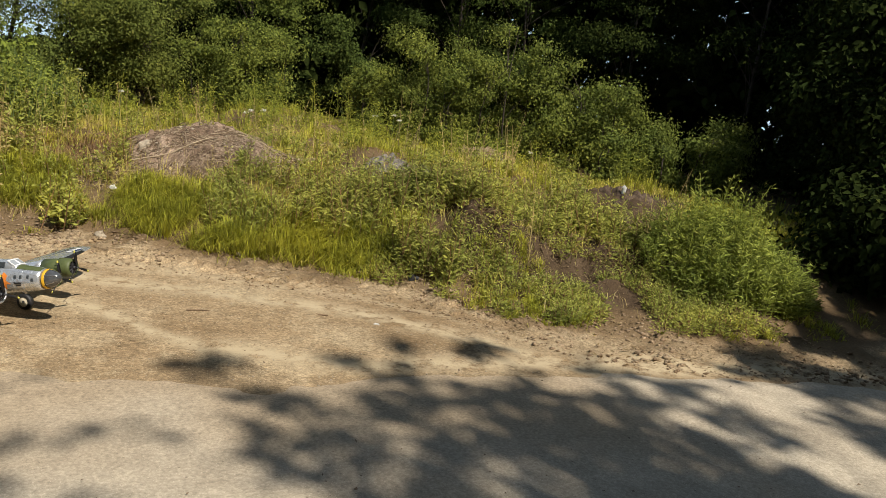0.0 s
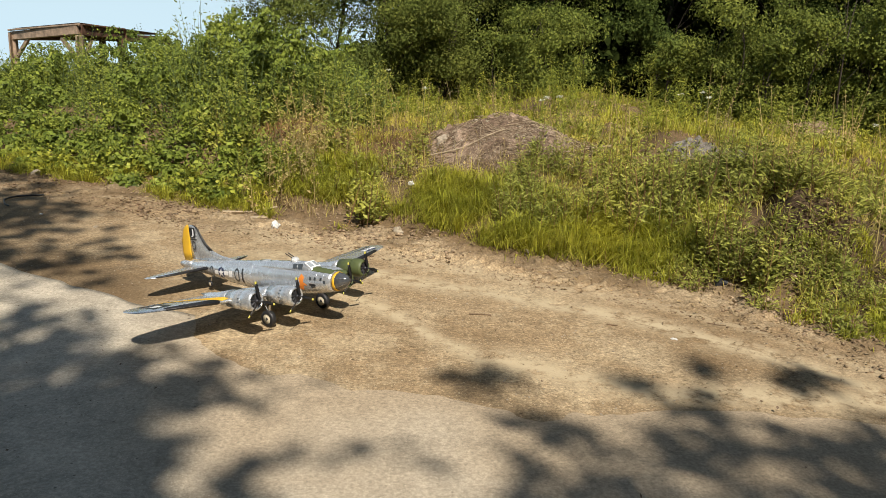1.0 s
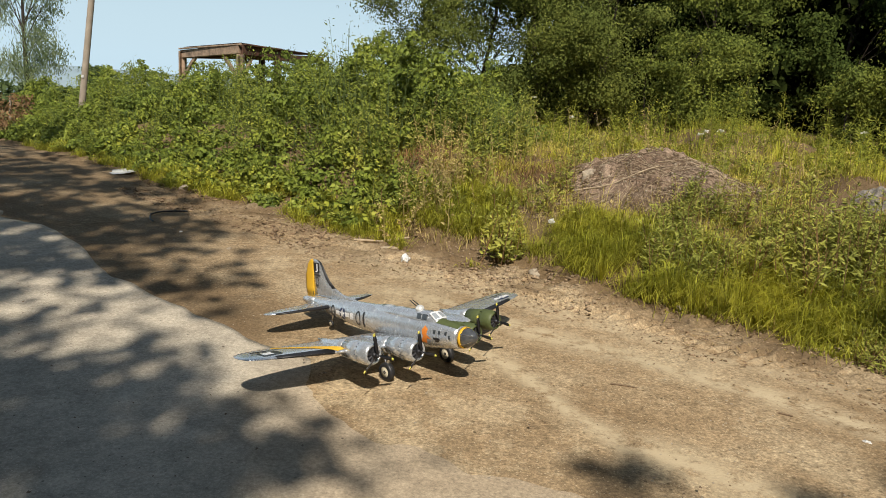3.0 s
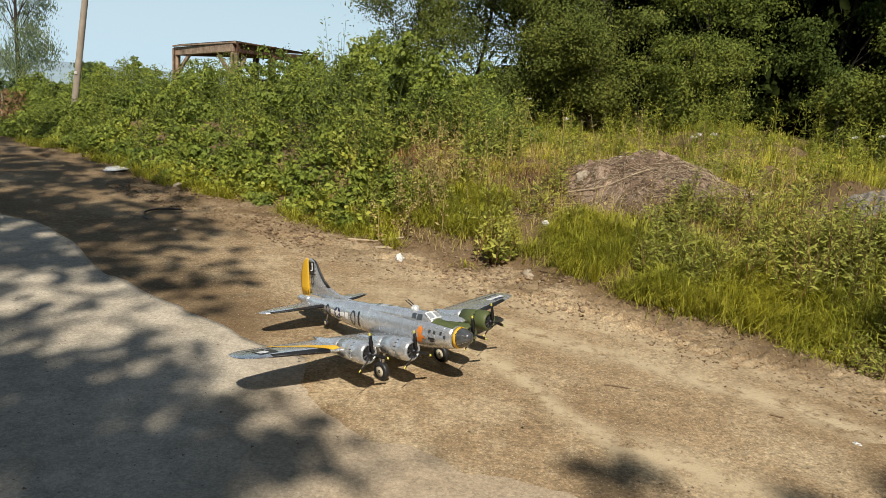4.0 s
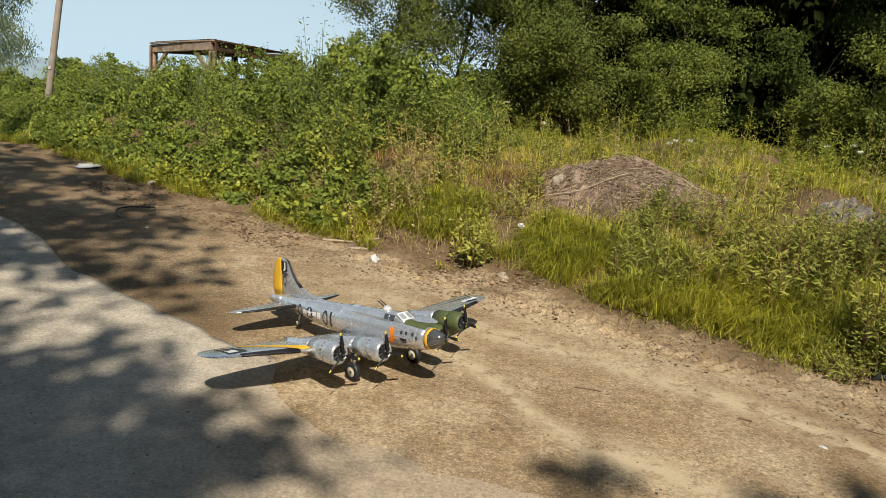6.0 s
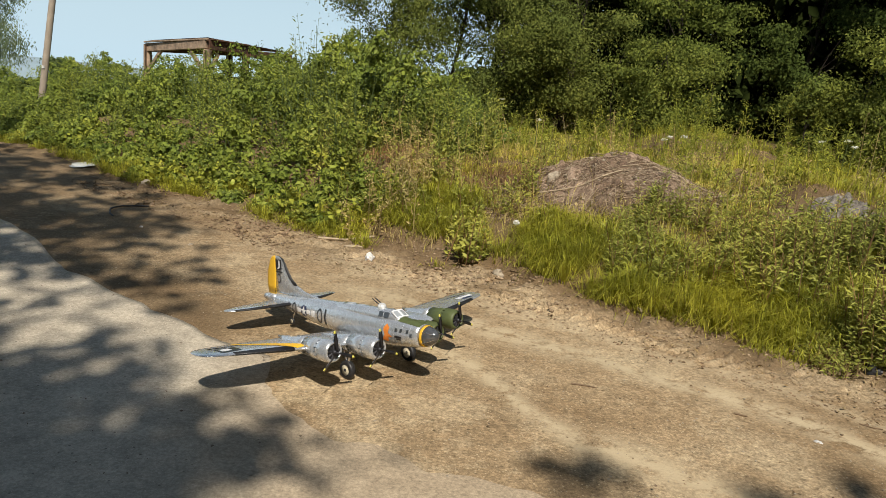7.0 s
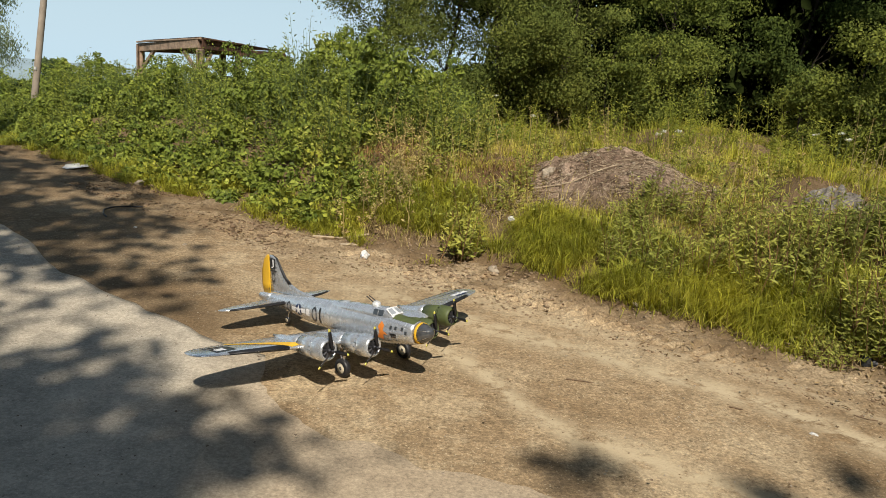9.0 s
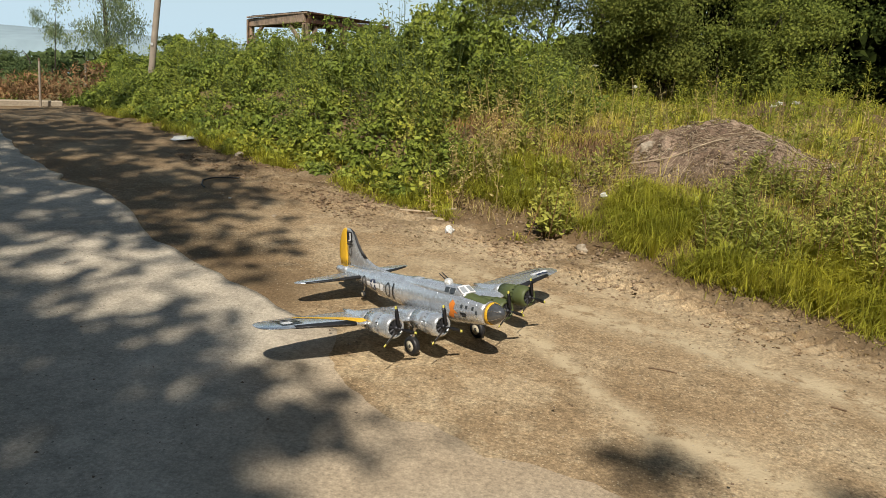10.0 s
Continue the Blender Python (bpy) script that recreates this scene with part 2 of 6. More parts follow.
def ground_height(x, y):
    x, y = np.asarray(x, float), np.asarray(y, float)
    d = beyond(x, y)
    bank = 0.30 * step(0.0, 1.1, d) + 0.34 * step(0.6, 2.4, d) + 0.28 * step(3, 12, d)
    bank *= 1 - 0.35 * step(-3, -8, x)
    gully = step(3.2, 4.2, x) * (1 - step(4.4, 5.6, x)) * (1 - step(2.5, 4, d))
    bank *= 1 - 0.5 * gully
    bank += 0.10 * heap(x, y, 1.0, 7.8, 0.5, 0.5) + 0.17 * step(0.85, 1.1, d + (lumps(x, y, 0.3, 19) - 0.5) * 0.25) * step(3.05, 3.5, x) * (1 - step(4.8, 5.4, x))
    bank += 0.34 * heap(x, y, 4.5, 6.3, 1.3, 0.7, -0.5) + 0.22 * heap(x, y, 5.7, 5.0, 1.0, 0.6, -0.6)
    bank += 0.22 * heap(x, y, -0.6, 8.6, 0.6, 0.6) + 0.2 * heap(x, y, 3.4, 4.6, 0.7, 0.4, -0.9)
    rough = step(-0.6, 0.25, d)
    z = bank + (lumps(x, y, 0.9, 3) - 0.5) * (0.02 + 0.16 * step(0, 1, d))
    z += (lumps(x, y, 0.21, 4) - 0.5) * (0.006 + 0.05 * rough) + (lumps(x, y, 0.09, 5) - 0.5) * (0.004 + 0.03 * rough)
    face = step(0.5, 0.8, d) * (1 - step(1.2, 1.6, d)) * step(2.9, 3.3, x) * (1 - step(5.0, 5.6, x))
    z += face * ((lumps(x, y, 0.16, 70) - 0.5) * 0.16 + (lumps(x, y, 0.07, 72) - 0.5) * 0.08)
    # tread bars pressed into the soft edge
    bars = np.exp(-((d + 0.4) / 0.16) ** 4) * step(-0.2, 0.2, x) * (1 - step(1.7, 2.4, x)) * step(0.25, 0.5, lumps(x, y, 0.4, 66))
    z += 0.018 * bars * np.tanh(3 * np.sin((x - y) * 48 + 14 * np.abs(d + 0.4)))
    # clods turned up along the edge, and worn hollows in the track
    clod = step(-0.75, -0.3, d) * (1 - step(0.1, 0.5, d))
    z += 0.05 * clod * step(0.5, 0.95, lumps(x, y, 0.11, 67)) * lumps(x, y, 0.5, 68) + 0.022 * clod * step(0.5, 0.9, lumps(x, y, 0.05, 69))
    z -= 0.012 * np.exp(-((d + 0.97) / 0.14) ** 2) * step(0.2, 1.0, x) + 0.01 * np.exp(-((d + 1.75) / 0.18) ** 2)
    far = np.hypot(x, y)
    flat = step(30, 80, far)
    z = np.where(d > -1.2, z, z * 0.5) * (1 - flat) + 0.15 * flat
    return z - 0.068 * np.clip(far - 13, 0, 2000) * step(2, -6, x)


def lines(dense_from, dense_to, spacing, reach):
    inner = np.arange(dense_from, dense_to + spacing / 2, spacing)
    grow = spacing * 1.22 ** np.arange(1, 60)
    out = np.cumsum(grow)
    out = out[out < reach]
    return np.concatenate([dense_from - out[::-1], inner, dense_to + out])


def sheet(name, xs, ys, height, mat):
    gx, gy = np.meshgrid(xs, ys)
    v = np.stack([gx, gy, height(gx, gy)], -1).reshape(-1, 3)
    i = np.arange(len(xs) * len(ys)).reshape(len(ys), len(xs))
    f = np.stack([i[:-1, :-1], i[:-1, 1:], i[1:, 1:], i[1:, :-1]], -1).reshape(-1, 4)
    me = smooth(tri_mesh(name, v, f))
    a = me.attributes.new("verge", "FLOAT", "POINT")
    d = beyond(v[:, 0], v[:, 1])
    grown = step(-0.55, 0.1, d + (lumps(v[:, 0], v[:, 1], 0.35, 8) - 0.5) * 0.7) * 0.9
    # damp soil along the edge of the concrete, plus painted shade over the western track
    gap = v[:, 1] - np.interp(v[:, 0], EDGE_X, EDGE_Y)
    damp_shade = np.maximum(np.exp(-((gap - 0.25) / 0.5) ** 2) * step(-0.9, -1.5, v[:, 0]), 0.8 * step(-1.6, -3.2, v[:, 0])) * (0.5 + 0.5 * lumps(v[:, 0], v[:, 1], 0.4, 15))
    # greyer soil in the east, darkened a bit more for the lens's dim corner
    a.data.foreach_set("value", np.maximum.reduce([grown, 0.95 * damp_shade, 0.38 * step(1.2, 2.2, v[:, 0]) * (0.6 + 0.4 * lumps(v[:, 0], v[:, 1], 0.5, 13))]).astype(np.float32))
    # pale dust in the wheel ruts
    a = me.attributes.new("rut", "FLOAT", "POINT")
    wob = d + (lumps(v[:, 0], v[:, 1], 1.1, 17) - 0.5) * 0.25
    swing = gap - np.interp(v[:, 0], (-0.6, 0.0, 0.25, 0.45, 0.7, 1.4), (1.1, 0.8, 0.6, 0.4, 0.1, 0.06)) + (lumps(v[:, 0], v[:, 1], 0.5, 18) - 0.5) * 0.2
    rut = np.exp(-((wob + 1.0) / 0.14) ** 2) + 0.55 * np.exp(-((wob + 0.62) / 0.09) ** 2) + np.exp(-(swing / 0.13) ** 2)
    a.data.foreach_set("value", np.clip(rut * step(-1.5, 0.2, v[:, 0]), 0, 1).astype(np.float32))
    a = me.attributes.new("field", "FLOAT", "POINT")
    a.data.foreach_set("value", (step(15, 24, np.hypot(v[:, 0], v[:, 1])) * step(-1.0, 1.5, d)).astype(np.float32))
    # raw dark earth of the cut face; tree shade painted on the bare patch
    a = me.attributes.new("raw_shade", "FLOAT", "POINT")
    raw_shade = np.maximum(step(0.3, 0.6, d) * (1 - step(1.25, 1.5, d)) * step(2.95, 3.3, v[:, 0]) * (1 - step(5.2, 5.6, v[:, 0])), step(0.25, 0.5, heap(v[:, 0], v[:, 1], 6.3, 5.5, 1.9, 0.8, 0.62)))
    a.data.foreach_set("value", (raw_shade * (0.7 + 0.3 * lumps(v[:, 0], v[:, 1], 0.2, 16))).astype(np.float32))
    me.materials.append(mat)
    return new(name, me)


# the far edge of the concrete
EDGE_X = (-30, -12, -6.0, -4.62, -4.55, -4.0, -3.3, -2.6, -1.95, -1.5, -1.2, -0.75, -0.2, 0.5, 1.55, 2.6, 3.8, 5.5, 9, 30)
EDGE_Y = (30, 14.0, 7.95, 6.82, 6.62, 6.42, 5.78, 5.02, 4.57, 4.24, 3.98, 3.85, 3.6, 3.2, 2.7, 2.45, 2.2, 1.5, -0.5, -8)


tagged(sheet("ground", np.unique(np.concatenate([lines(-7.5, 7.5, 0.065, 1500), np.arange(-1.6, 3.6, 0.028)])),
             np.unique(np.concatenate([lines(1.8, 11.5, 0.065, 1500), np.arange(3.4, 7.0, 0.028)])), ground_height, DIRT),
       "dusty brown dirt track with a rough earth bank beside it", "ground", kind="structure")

# the worn concrete apron on the near side of the track


def slab():
    xs, ys = lines(-7, 6, 0.03, 25), np.concatenate([[-25, -12, -6, -3, -1.5, -0.5], np.linspace(0, 1, 60) ** 0.75])
    e = np.interp(xs, EDGE_X, EDGE_Y) + (lumps(xs, xs * 0, 0.35, 2) - 0.5) * 0.10 + (lumps(xs, xs * 0, 0.11, 6) - 0.5) * 0.05
    rows = []
    for k in ys:
        y = np.minimum(k, e - 0.5) if k < 0 else -0.2 + (e + 0.2) * k
        rows.append(np.stack([xs, np.minimum(y, e), xs * 0], -1))
    v = np.array(rows)
    near = np.clip(e[None, :] - v[:, :, 1], 0, 3)
    worn = step(-1.3, -0.5, v[:, :, 0])
    v[:, :, 2] = 0.021 * (1 - worn) + worn * (-0.016 + 0.034 * np.clip(near / np.interp(v[:, :, 0], (0.9, 1.9), (1.3, 0.3)), 0, 1)) + (lumps(v[:, :, 0], v[:, :, 1], 0.5, 9) - 0.5) * 0.006
    drop = v[-1].copy()
    drop[:, 2] = -0.05
    n, w = v.shape[0], v.shape[1]
    v = np.concatenate([v.reshape(-1, 3), drop])
    i = np.arange((n + 1) * w).reshape(n + 1, w)
    f = np.stack([i[:-1, :-1], i[:-1, 1:], i[1:, 1:], i[1:, :-1]], -1).reshape(-1, 4)
    me = tri_mesh("concrete_apron", v, f)
    a = me.attributes.new("verge", "FLOAT", "POINT")
    near = np.concatenate([near.reshape(-1), np.zeros(w)])
    dusty = (1 - step(0.5, 2.3, near + (lumps(v[:, 0], v[:, 1], 0.4, 12) - 0.5) * 0.9)) * step(-1.4, -0.4, v[:, 0]) * (1 - 0.75 * step(2.5, 3.2, v[:, 0]))
    a.data.foreach_set("value", dusty.astype(np.float32))
    me.materials.append(CONCRETE)
    tagged(new("concrete_apron", me), "worn grey concrete apron, dusty along its broken edge", "pavement", kind="structure")


slab()

# ---- plants ----


def reseed(k):
    RNG.bit_generator.state = np.random.default_rng(k).bit_generator.state


def unit(v):
    return v / np.maximum(np.linalg.norm(v, axis=-1, keepdims=True), 1e-9)


def any_way(n, up=0.0):
    v = RNG.normal(size=(n, 3))
    v[:, 2] += up
    return unit(v)


def leaf_blades(at, along, face, length, width, fold=0.18):
    """Pointed leaves, each folded on its midrib: vertices and triangles."""
    n = len(at)
    length, width = np.broadcast_to(length, n)[:, None], np.broadcast_to(width, n)[:, None]
    side = unit(np.cross(along, face))
    nrm = np.cross(side, along)
    mid = at + along * length * 0.42
    a, b = mid + side * width * 0.5 + nrm * width * fold, mid - side * width * 0.5 + nrm * width * fold
    tip = at + along * length - nrm * length * 0.12
    v = np.stack([at, a, tip, b], 1).reshape(-1, 3)
    k = np.arange(n)[:, None] * 4
    return v, np.concatenate([k + [0, 1, 2], k + [0, 2, 3]])


def blades(at, length, lean, width, droop=0.5, turn=None):
    """Grass blades of two bent pieces."""
    n = len(at)
    turn = RNG.uniform(0, 2 * np.pi, n) if turn is None else turn
    out = np.stack([np.cos(turn), np.sin(turn), np.zeros(n)], 1)
    side = np.stack([-out[:, 1], out[:, 0], np.zeros(n)], 1) * np.broadcast_to(width, n)[:, None] * 0.5
    length, lean = np.broadcast_to(length, n)[:, None], np.broadcast_to(lean, n)[:, None]
    up = np.array([[0, 0, 1.0]])
    m = at + (up * np.cos(lean) + out * np.sin(lean)) * length * 0.55
    t = m + (up * np.cos(lean + droop * 1.6) + out * np.sin(lean + droop * 1.6)) * length * 0.45
    v = np.stack([at - side, at + side, m + side * 0.8, m - side * 0.8, t], 1).reshape(-1, 3)
    k = np.arange(n)[:, None] * 5
    return v, np.concatenate([k + [0, 1, 2], k + [0, 2, 3], k + [3, 2, 4]])


def tubes(a, b, ra, rb, sides=4):
    """Tapered sticks from a to b."""
    a, b = np.asarray(a, float), np.asarray(b, float)
    n = len(a)
    d = unit(b - a)
    h = np.where(np.abs(d[:, 2:3]) > 0.9, [[1.0, 0, 0]], [[0, 0, 1.0]])
    u = unit(np.cross(d, h))
    w = np.cross(d, u)
    ang = np.arange(sides) * 2 * np.pi / sides
    ring = u[:, None] * np.cos(ang)[None, :, None] + w[:, None] * np.sin(ang)[None, :, None]
    va = a[:, None] + ring * np.broadcast_to(ra, n)[:, None, None]
    vb = b[:, None] + ring * np.broadcast_to(rb, n)[:, None, None]
    v = np.concatenate([va, vb], 1).reshape(-1, 3)
    k = np.arange(n)[:, None] * 2 * sides
    f = []
    for i in range(sides):
        j = (i + 1) % sides
        f += [k + [i, j, sides + j], k + [i, sides + j, sides + i]]
    return v, np.concatenate(f)


def joined(pieces):
    v, f, base = [], [], 0
    for a, b in pieces:
        v.append(a)
        f.append(b + base)
        base += len(a)
    return np.concatenate(v), np.concatenate(f)


def stuff(name, pieces, mat, label, category, group=""):
    me = tri_mesh(name, *joined(pieces))
    me.materials.append(mat)
    return tagged(new(name, me), label, category, group, "stuff")


def scatter(n, x0, x1, d0, d1):
    """Places past the track's edge, between two distances from it, but not on the bare earth."""
    x, d = RNG.uniform(x0, x1, n), RNG.uniform(d0, d1, n)
    y = np.interp(x, VERGE_X, VERGE_Y) + d / 0.8
    if d0 < 0:
        return x, y
    keep = np.maximum.reduce([heap(x, y, -0.3, 6.8, 0.72, 0.34, -0.6), heap(x, y, -0.5, 8.7, 0.4, 0.4), heap(x, y, 1.85, 7.6, 1.15, 0.78, 0.05), heap(x, y, 4.2, 4.4, 1.0, 0.13, -0.25), heap(x, y, 6.3, 5.5, 1.9, 0.8, 0.62), heap(x, y, 3.6, 6.3, 0.8, 0.42, -0.5), heap(x, y, 6.9, 9.6, 1.1, 0.5, -0.2), heap(x, y, 0.6, 8.15, 0.6, 0.45, 0.1), heap(x, y, -0.75, 8.35, 0.4, 0.5)]) < 0.5 + 0.25 * (lumps(x, y, 0.15, 77) - 0.5)
    keep |= RNG.uniform(size=n) < 0.06
    return x[keep], y[keep]


def on_ground(x, y, lift=0.0):
    return np.stack([x, y, ground_height(x, y) + lift], 1)


def herbs(x, y, height, leaves, length, width, spread=0.6):
    """Upright leafy plants: their stems, and their leaves set round them."""
    foot = on_ground(x, y, -0.02)
    n = len(x)
    lean = RNG.normal(0, 0.16, (n, 2))
    top = foot + np.stack([lean[:, 0] * height, lean[:, 1] * height, height], 1)
    stems = tubes(foot, top, 0.005, 0.002, 3)
    k = np.repeat(np.arange(n), leaves)
    s = RNG.uniform(0.12, 1.0, len(k))
    at = foot[k] + (top - foot)[k] * s[:, None]
    turn = RNG.uniform(0, 2 * np.pi, len(k))
    rise = RNG.normal(0.55, 0.4, len(k))
    along = unit(np.stack([np.cos(turn), np.sin(turn), rise], 1))
    at = at + along * (RNG.uniform(0, spread, len(k)) * 0.22)[:, None]
    face = unit(np.array([[0, -0.5, 0.8]]) + RNG.normal(0, 0.45, (len(k), 3)))
    size = RNG.uniform(0.6, 1.25, len(k)) * (1.1 - 0.45 * s)
    return stems, leaf_blades(at, along, face, length * size, width * size)


def clumps(centre, radius, per, leaf, ratio, flat=0.8, loose=0.34, hang=0.3):
    """Leaf clumps: leaves on the outside of each ball, facing outwards and a little up."""
    k = np.repeat(np.arange(len(centre)), per)
    way = any_way(len(k), 0.35)
    off = way * (radius[k] * RNG.uniform(0.35, 1.12, len(k)) ** 0.6)[:, None] * np.array([[1, 1, flat]])
    face = unit(way + np.array([[0, -0.3, 0.4]]) + RNG.normal(0, loose, way.shape))
    along = unit(np.cross(face, any_way(len(k))) + np.array([[0, 0, -hang]]))
    size = RNG.uniform(0.55, 1.35, len(k)) * leaf
    return leaf_blades(centre[k] + off, along, face, size, size * ratio)


def thicket_height(x, d):
    h = 0.12 + 0.78 * step(0.0, 1.9, d)
    h = h * (0.86 + 0.48 * np.exp(-((x + 1.2 + 0.2 * d) / 1.5) ** 2) + 0.12 * step(-4.5, -6.5, x))
    return h * (1 - 0.5 * step(-1.2, 0.2, x - 0.5 * d)) * (0.68 + 0.62 * lumps(x, d, 0.95, 25))


def plant_bank():
    # bramble thicket along the far half of the bank: clump on clump, with gaps
    x, y = scatter(2900, -11.0, 1.0, 0.15, 5.0)
    d = beyond(x, y)
    keep = (x - 0.5 * d < RNG.normal(-1.6, 0.45, len(x))) & (lumps(x, y, 0.45, 22) > 0.42 - 0.25 * (1 - step(0.5, 1.2, d))) & (x + 0.7 * y > RNG.normal(-0.1, 0.2, len(x)))
    x, y, d = x[keep], y[keep], d[keep]
    top = thicket_height(x, d) * (0.14 + 0.95 * lumps(x, y, 0.8, 21) + 0.75 * lumps(x, y, 0.36, 20))
    r = RNG.uniform(0.07, 0.2, len(x)) * (0.6 + 0.4 * step(0.1, 1.2, d))
    u = 1 - RNG.uniform(0, 1, len(x)) ** 1.5 * 0.8
    c = on_ground(x, y)
    c[:, 2] += np.maximum(top * u - r * 0.6, 0.04)
    stuff("bramble_thicket", [clumps(c, r, 74, 0.063, 0.6, loose=0.5)], HEDGE, "dense bramble thicket covering the bank", "bushes")
    # nettle spikes standing out of it
    x, y = scatter(2100, -9.5, 0.6, 0.15, 3.6)
    d = beyond(x, y)
    keep = (x - 0.5 * d < -0.9) & (x + 0.7 * y > -0.1) & (lumps(x, y, 0.5, 19) > 0.36)
    x, y, d = x[keep], y[keep], d[keep]
    s, l = herbs(x, y, thicket_height(x, d) * RNG.uniform(0.8, 1.2, len(x)) * (0.6 + 0.6 * lumps(x, y, 0.6, 27)), 40, 0.075, 0.027, 0.3)
    stuff("nettle_stems", [s], STEM, "thin green nettle stems in the thicket", "stems")
    stuff("nettles", [l], NETTLE, "tall nettles standing out of the thicket", "weeds")
    # light green broad weeds at its foot
    x, y = scatter(200, -5.5, -0.3, 0.05, 1.1)
    keep = lumps(x, y, 0.45, 23) > 0.5
    s, l = herbs(x[keep], y[keep], RNG.uniform(0.08, 0.3, keep.sum()), 18, 0.075, 0.06, 0.8)
    stuff("broad_weeds", [s, l], WEED, "low broad-leaved weeds at the foot of the bank", "weeds")
    # leafy willowherb: tall and close towards the slope, in loose patches elsewhere
    x, y = scatter(760, 1.4, 3.4, 0.3, 1.6)
    keep = lumps(x, y, 0.35, 24) > 0.64 - 0.3 * step(1.9, 2.7, x)
    x, y = x[keep], y[keep]
    h = RNG.uniform(0.16, 0.66, len(x)) * (0.65 + 0.35 * step(1.5, 2.4, x))
    s, l = herbs(x, y, h, 42, 0.07, 0.018, 0.2)
    x, y = scatter(430, 2.8, 5.2, 1.15, 2.0)
    s1, l1 = herbs(x, y, RNG.uniform(0.12, 0.42, len(x)), 38, 0.08, 0.018, 0.22)
    x, y = scatter(2300, 2.4, 5.2, 0.0, 1.3)
    keep = lumps(x, y, 0.3, 29) > 0.42 + 0.12 * step(0.5, 0.8, beyond(x, y))
    s2, l2 = herbs(x[keep], y[keep], RNG.uniform(0.03, 0.16, keep.sum()), 20, 0.04, 0.014, 0.4)
    x, y = scatter(260, -1.0, 1.6, 0.35, 2.6)
    keep = lumps(x, y, 0.35, 36) > 0.6
    s3, l3 = herbs(x[keep], y[keep], RNG.uniform(0.15, 0.42, keep.sum()), 34, 0.06, 0.02, 0.26)
    x, y = 0.22 + RNG.normal(0, 0.07, 12), 6.42 + RNG.normal(0, 0.1, 12)
    s4, l4 = herbs(x, y, RNG.uniform(0.3, 0.55, 12), 40, 0.06, 0.03, 0.3)
    stuff("willowherb_stems", [s, s1, s2, s3, s4], RUSSET, "reddish willowherb stems on the bank", "stems")
    stuff("willowherb", [l, l1, l2, l3, l4], HERB, "leafy green willowherb growing on the bank", "weeds")
    # taller mixed weeds where the thicket thins out
    x, y = scatter(330, -2.0, 0.6, 0.9, 3.4)
    d = beyond(x, y)
    keep = (np.abs(x - 0.5 * d + 1.25) < 0.75) & (lumps(x, y, 0.4, 38) > 0.4)
    s, l = herbs(x[keep], y[keep], RNG.uniform(0.25, 0.85, keep.sum()), 46, 0.07, 0.026, 0.35)
    stuff("mixed_weeds", [s, l], HERB, "tall yellow-green weeds beside the thicket", "weeds")
    # scattered leafy weeds and brown seed stalks between the dry grass
    x, y = scatter(420, -1.0, 6.0, 1.5, 4.2)
    keep = lumps(x, y, 0.4, 37) > 0.62
    s, l = herbs(x[keep], y[keep], RNG.uniform(0.12, 0.4, keep.sum()), 34, 0.065, 0.022, 0.3)
    stuff("bank_weeds", [s, l], HERB, "leafy weeds scattered among the dry grass", "weeds")
    x, y = scatter(170, -1.2, 6.0, 0.9, 4.0)
    s, l = herbs(x, y, RNG.uniform(0.3, 0.75, len(x)), 16, 0.04, 0.016, 0.1)
    x, y = RNG.normal(-0.5, 0.22, 70), RNG.normal(7.75, 0.4, 70)
    s1, l1 = herbs(x, y, RNG.uniform(0.25, 0.6, 70), 26, 0.05, 0.02, 0.15)
    stuff("seed_stalks", [s, l, s1, l1], DEAD, "tall brown seed stalks standing on the bank", "weeds")
    # weeds on top of the bank, towards the trees
    x, y = scatter(1300, -1.5, 9.0, 3.2, 8.0)
    keep = lumps(x, y, 0.6, 31) > 0.66
    x, y = x[keep], y[keep]
    s, l = herbs(x, y, RNG.uniform(0.3, 0.8, len(x)) * (0.3 + 0.14 * beyond(x, y)), 44, 0.07, 0.018, 0.3)
    stuff("tall_weeds", [s, l], WEED, "tall weeds before the edge of the wood", "weeds")
    # the bushy clump by the gully
    n = 420
    a, r = RNG.uniform(0, 2 * np.pi, n), np.sqrt(RNG.uniform(0, 1, n))
    x, y = 5.58 + 0.74 * r * np.cos(a), 3.4 + 0.62 * r * np.sin(a)
    y -= (x - 5.58) * 0.25
    h = (0.84 - 0.45 * r * r) * RNG.uniform(0.5, 1.15, n) * (1 - 0.6 * step(5.4, 6.3, x))
    s, l = herbs(x, y, h, 52, 0.075, 0.016, 0.25)
    stuff("nettle_clump", [s, l], CLUMP, "bright green nettle clump beside the gully", "weeds")

    # grass: lush tufts along the foot, dry and short on top
    sets = []

    def tufts(n, x0, x1, d0, d1, tall, per, patch, seed, wide=0.0068, spread=0.05):
        """Arching tufts: the blades lean away from the middle of each."""
        x, y = scatter(n, x0, x1, d0, d1)
        keep = lumps(x, y, 0.45, seed) > patch
        x, y = x[keep], y[keep]
        k = np.repeat(np.arange(len(x)), per)
        a, r = RNG.uniform(0, 2 * np.pi, len(k)), np.abs(RNG.normal(0, 1, len(k)))
        gx, gy = x[k] + r * spread * np.cos(a), y[k] + r * spread * np.sin(a)
        hgt = (tall * RNG.uniform(0.5, 1.25, len(x)))[k] * RNG.uniform(0.5, 1.1, len(k))
        return blades(on_ground(gx, gy, -0.01), hgt, np.clip(0.08 + 0.36 * r + RNG.normal(0, 0.14, len(k)), 0, 1.3), wide, 0.85, a + RNG.normal(0, 0.6, len(k)))
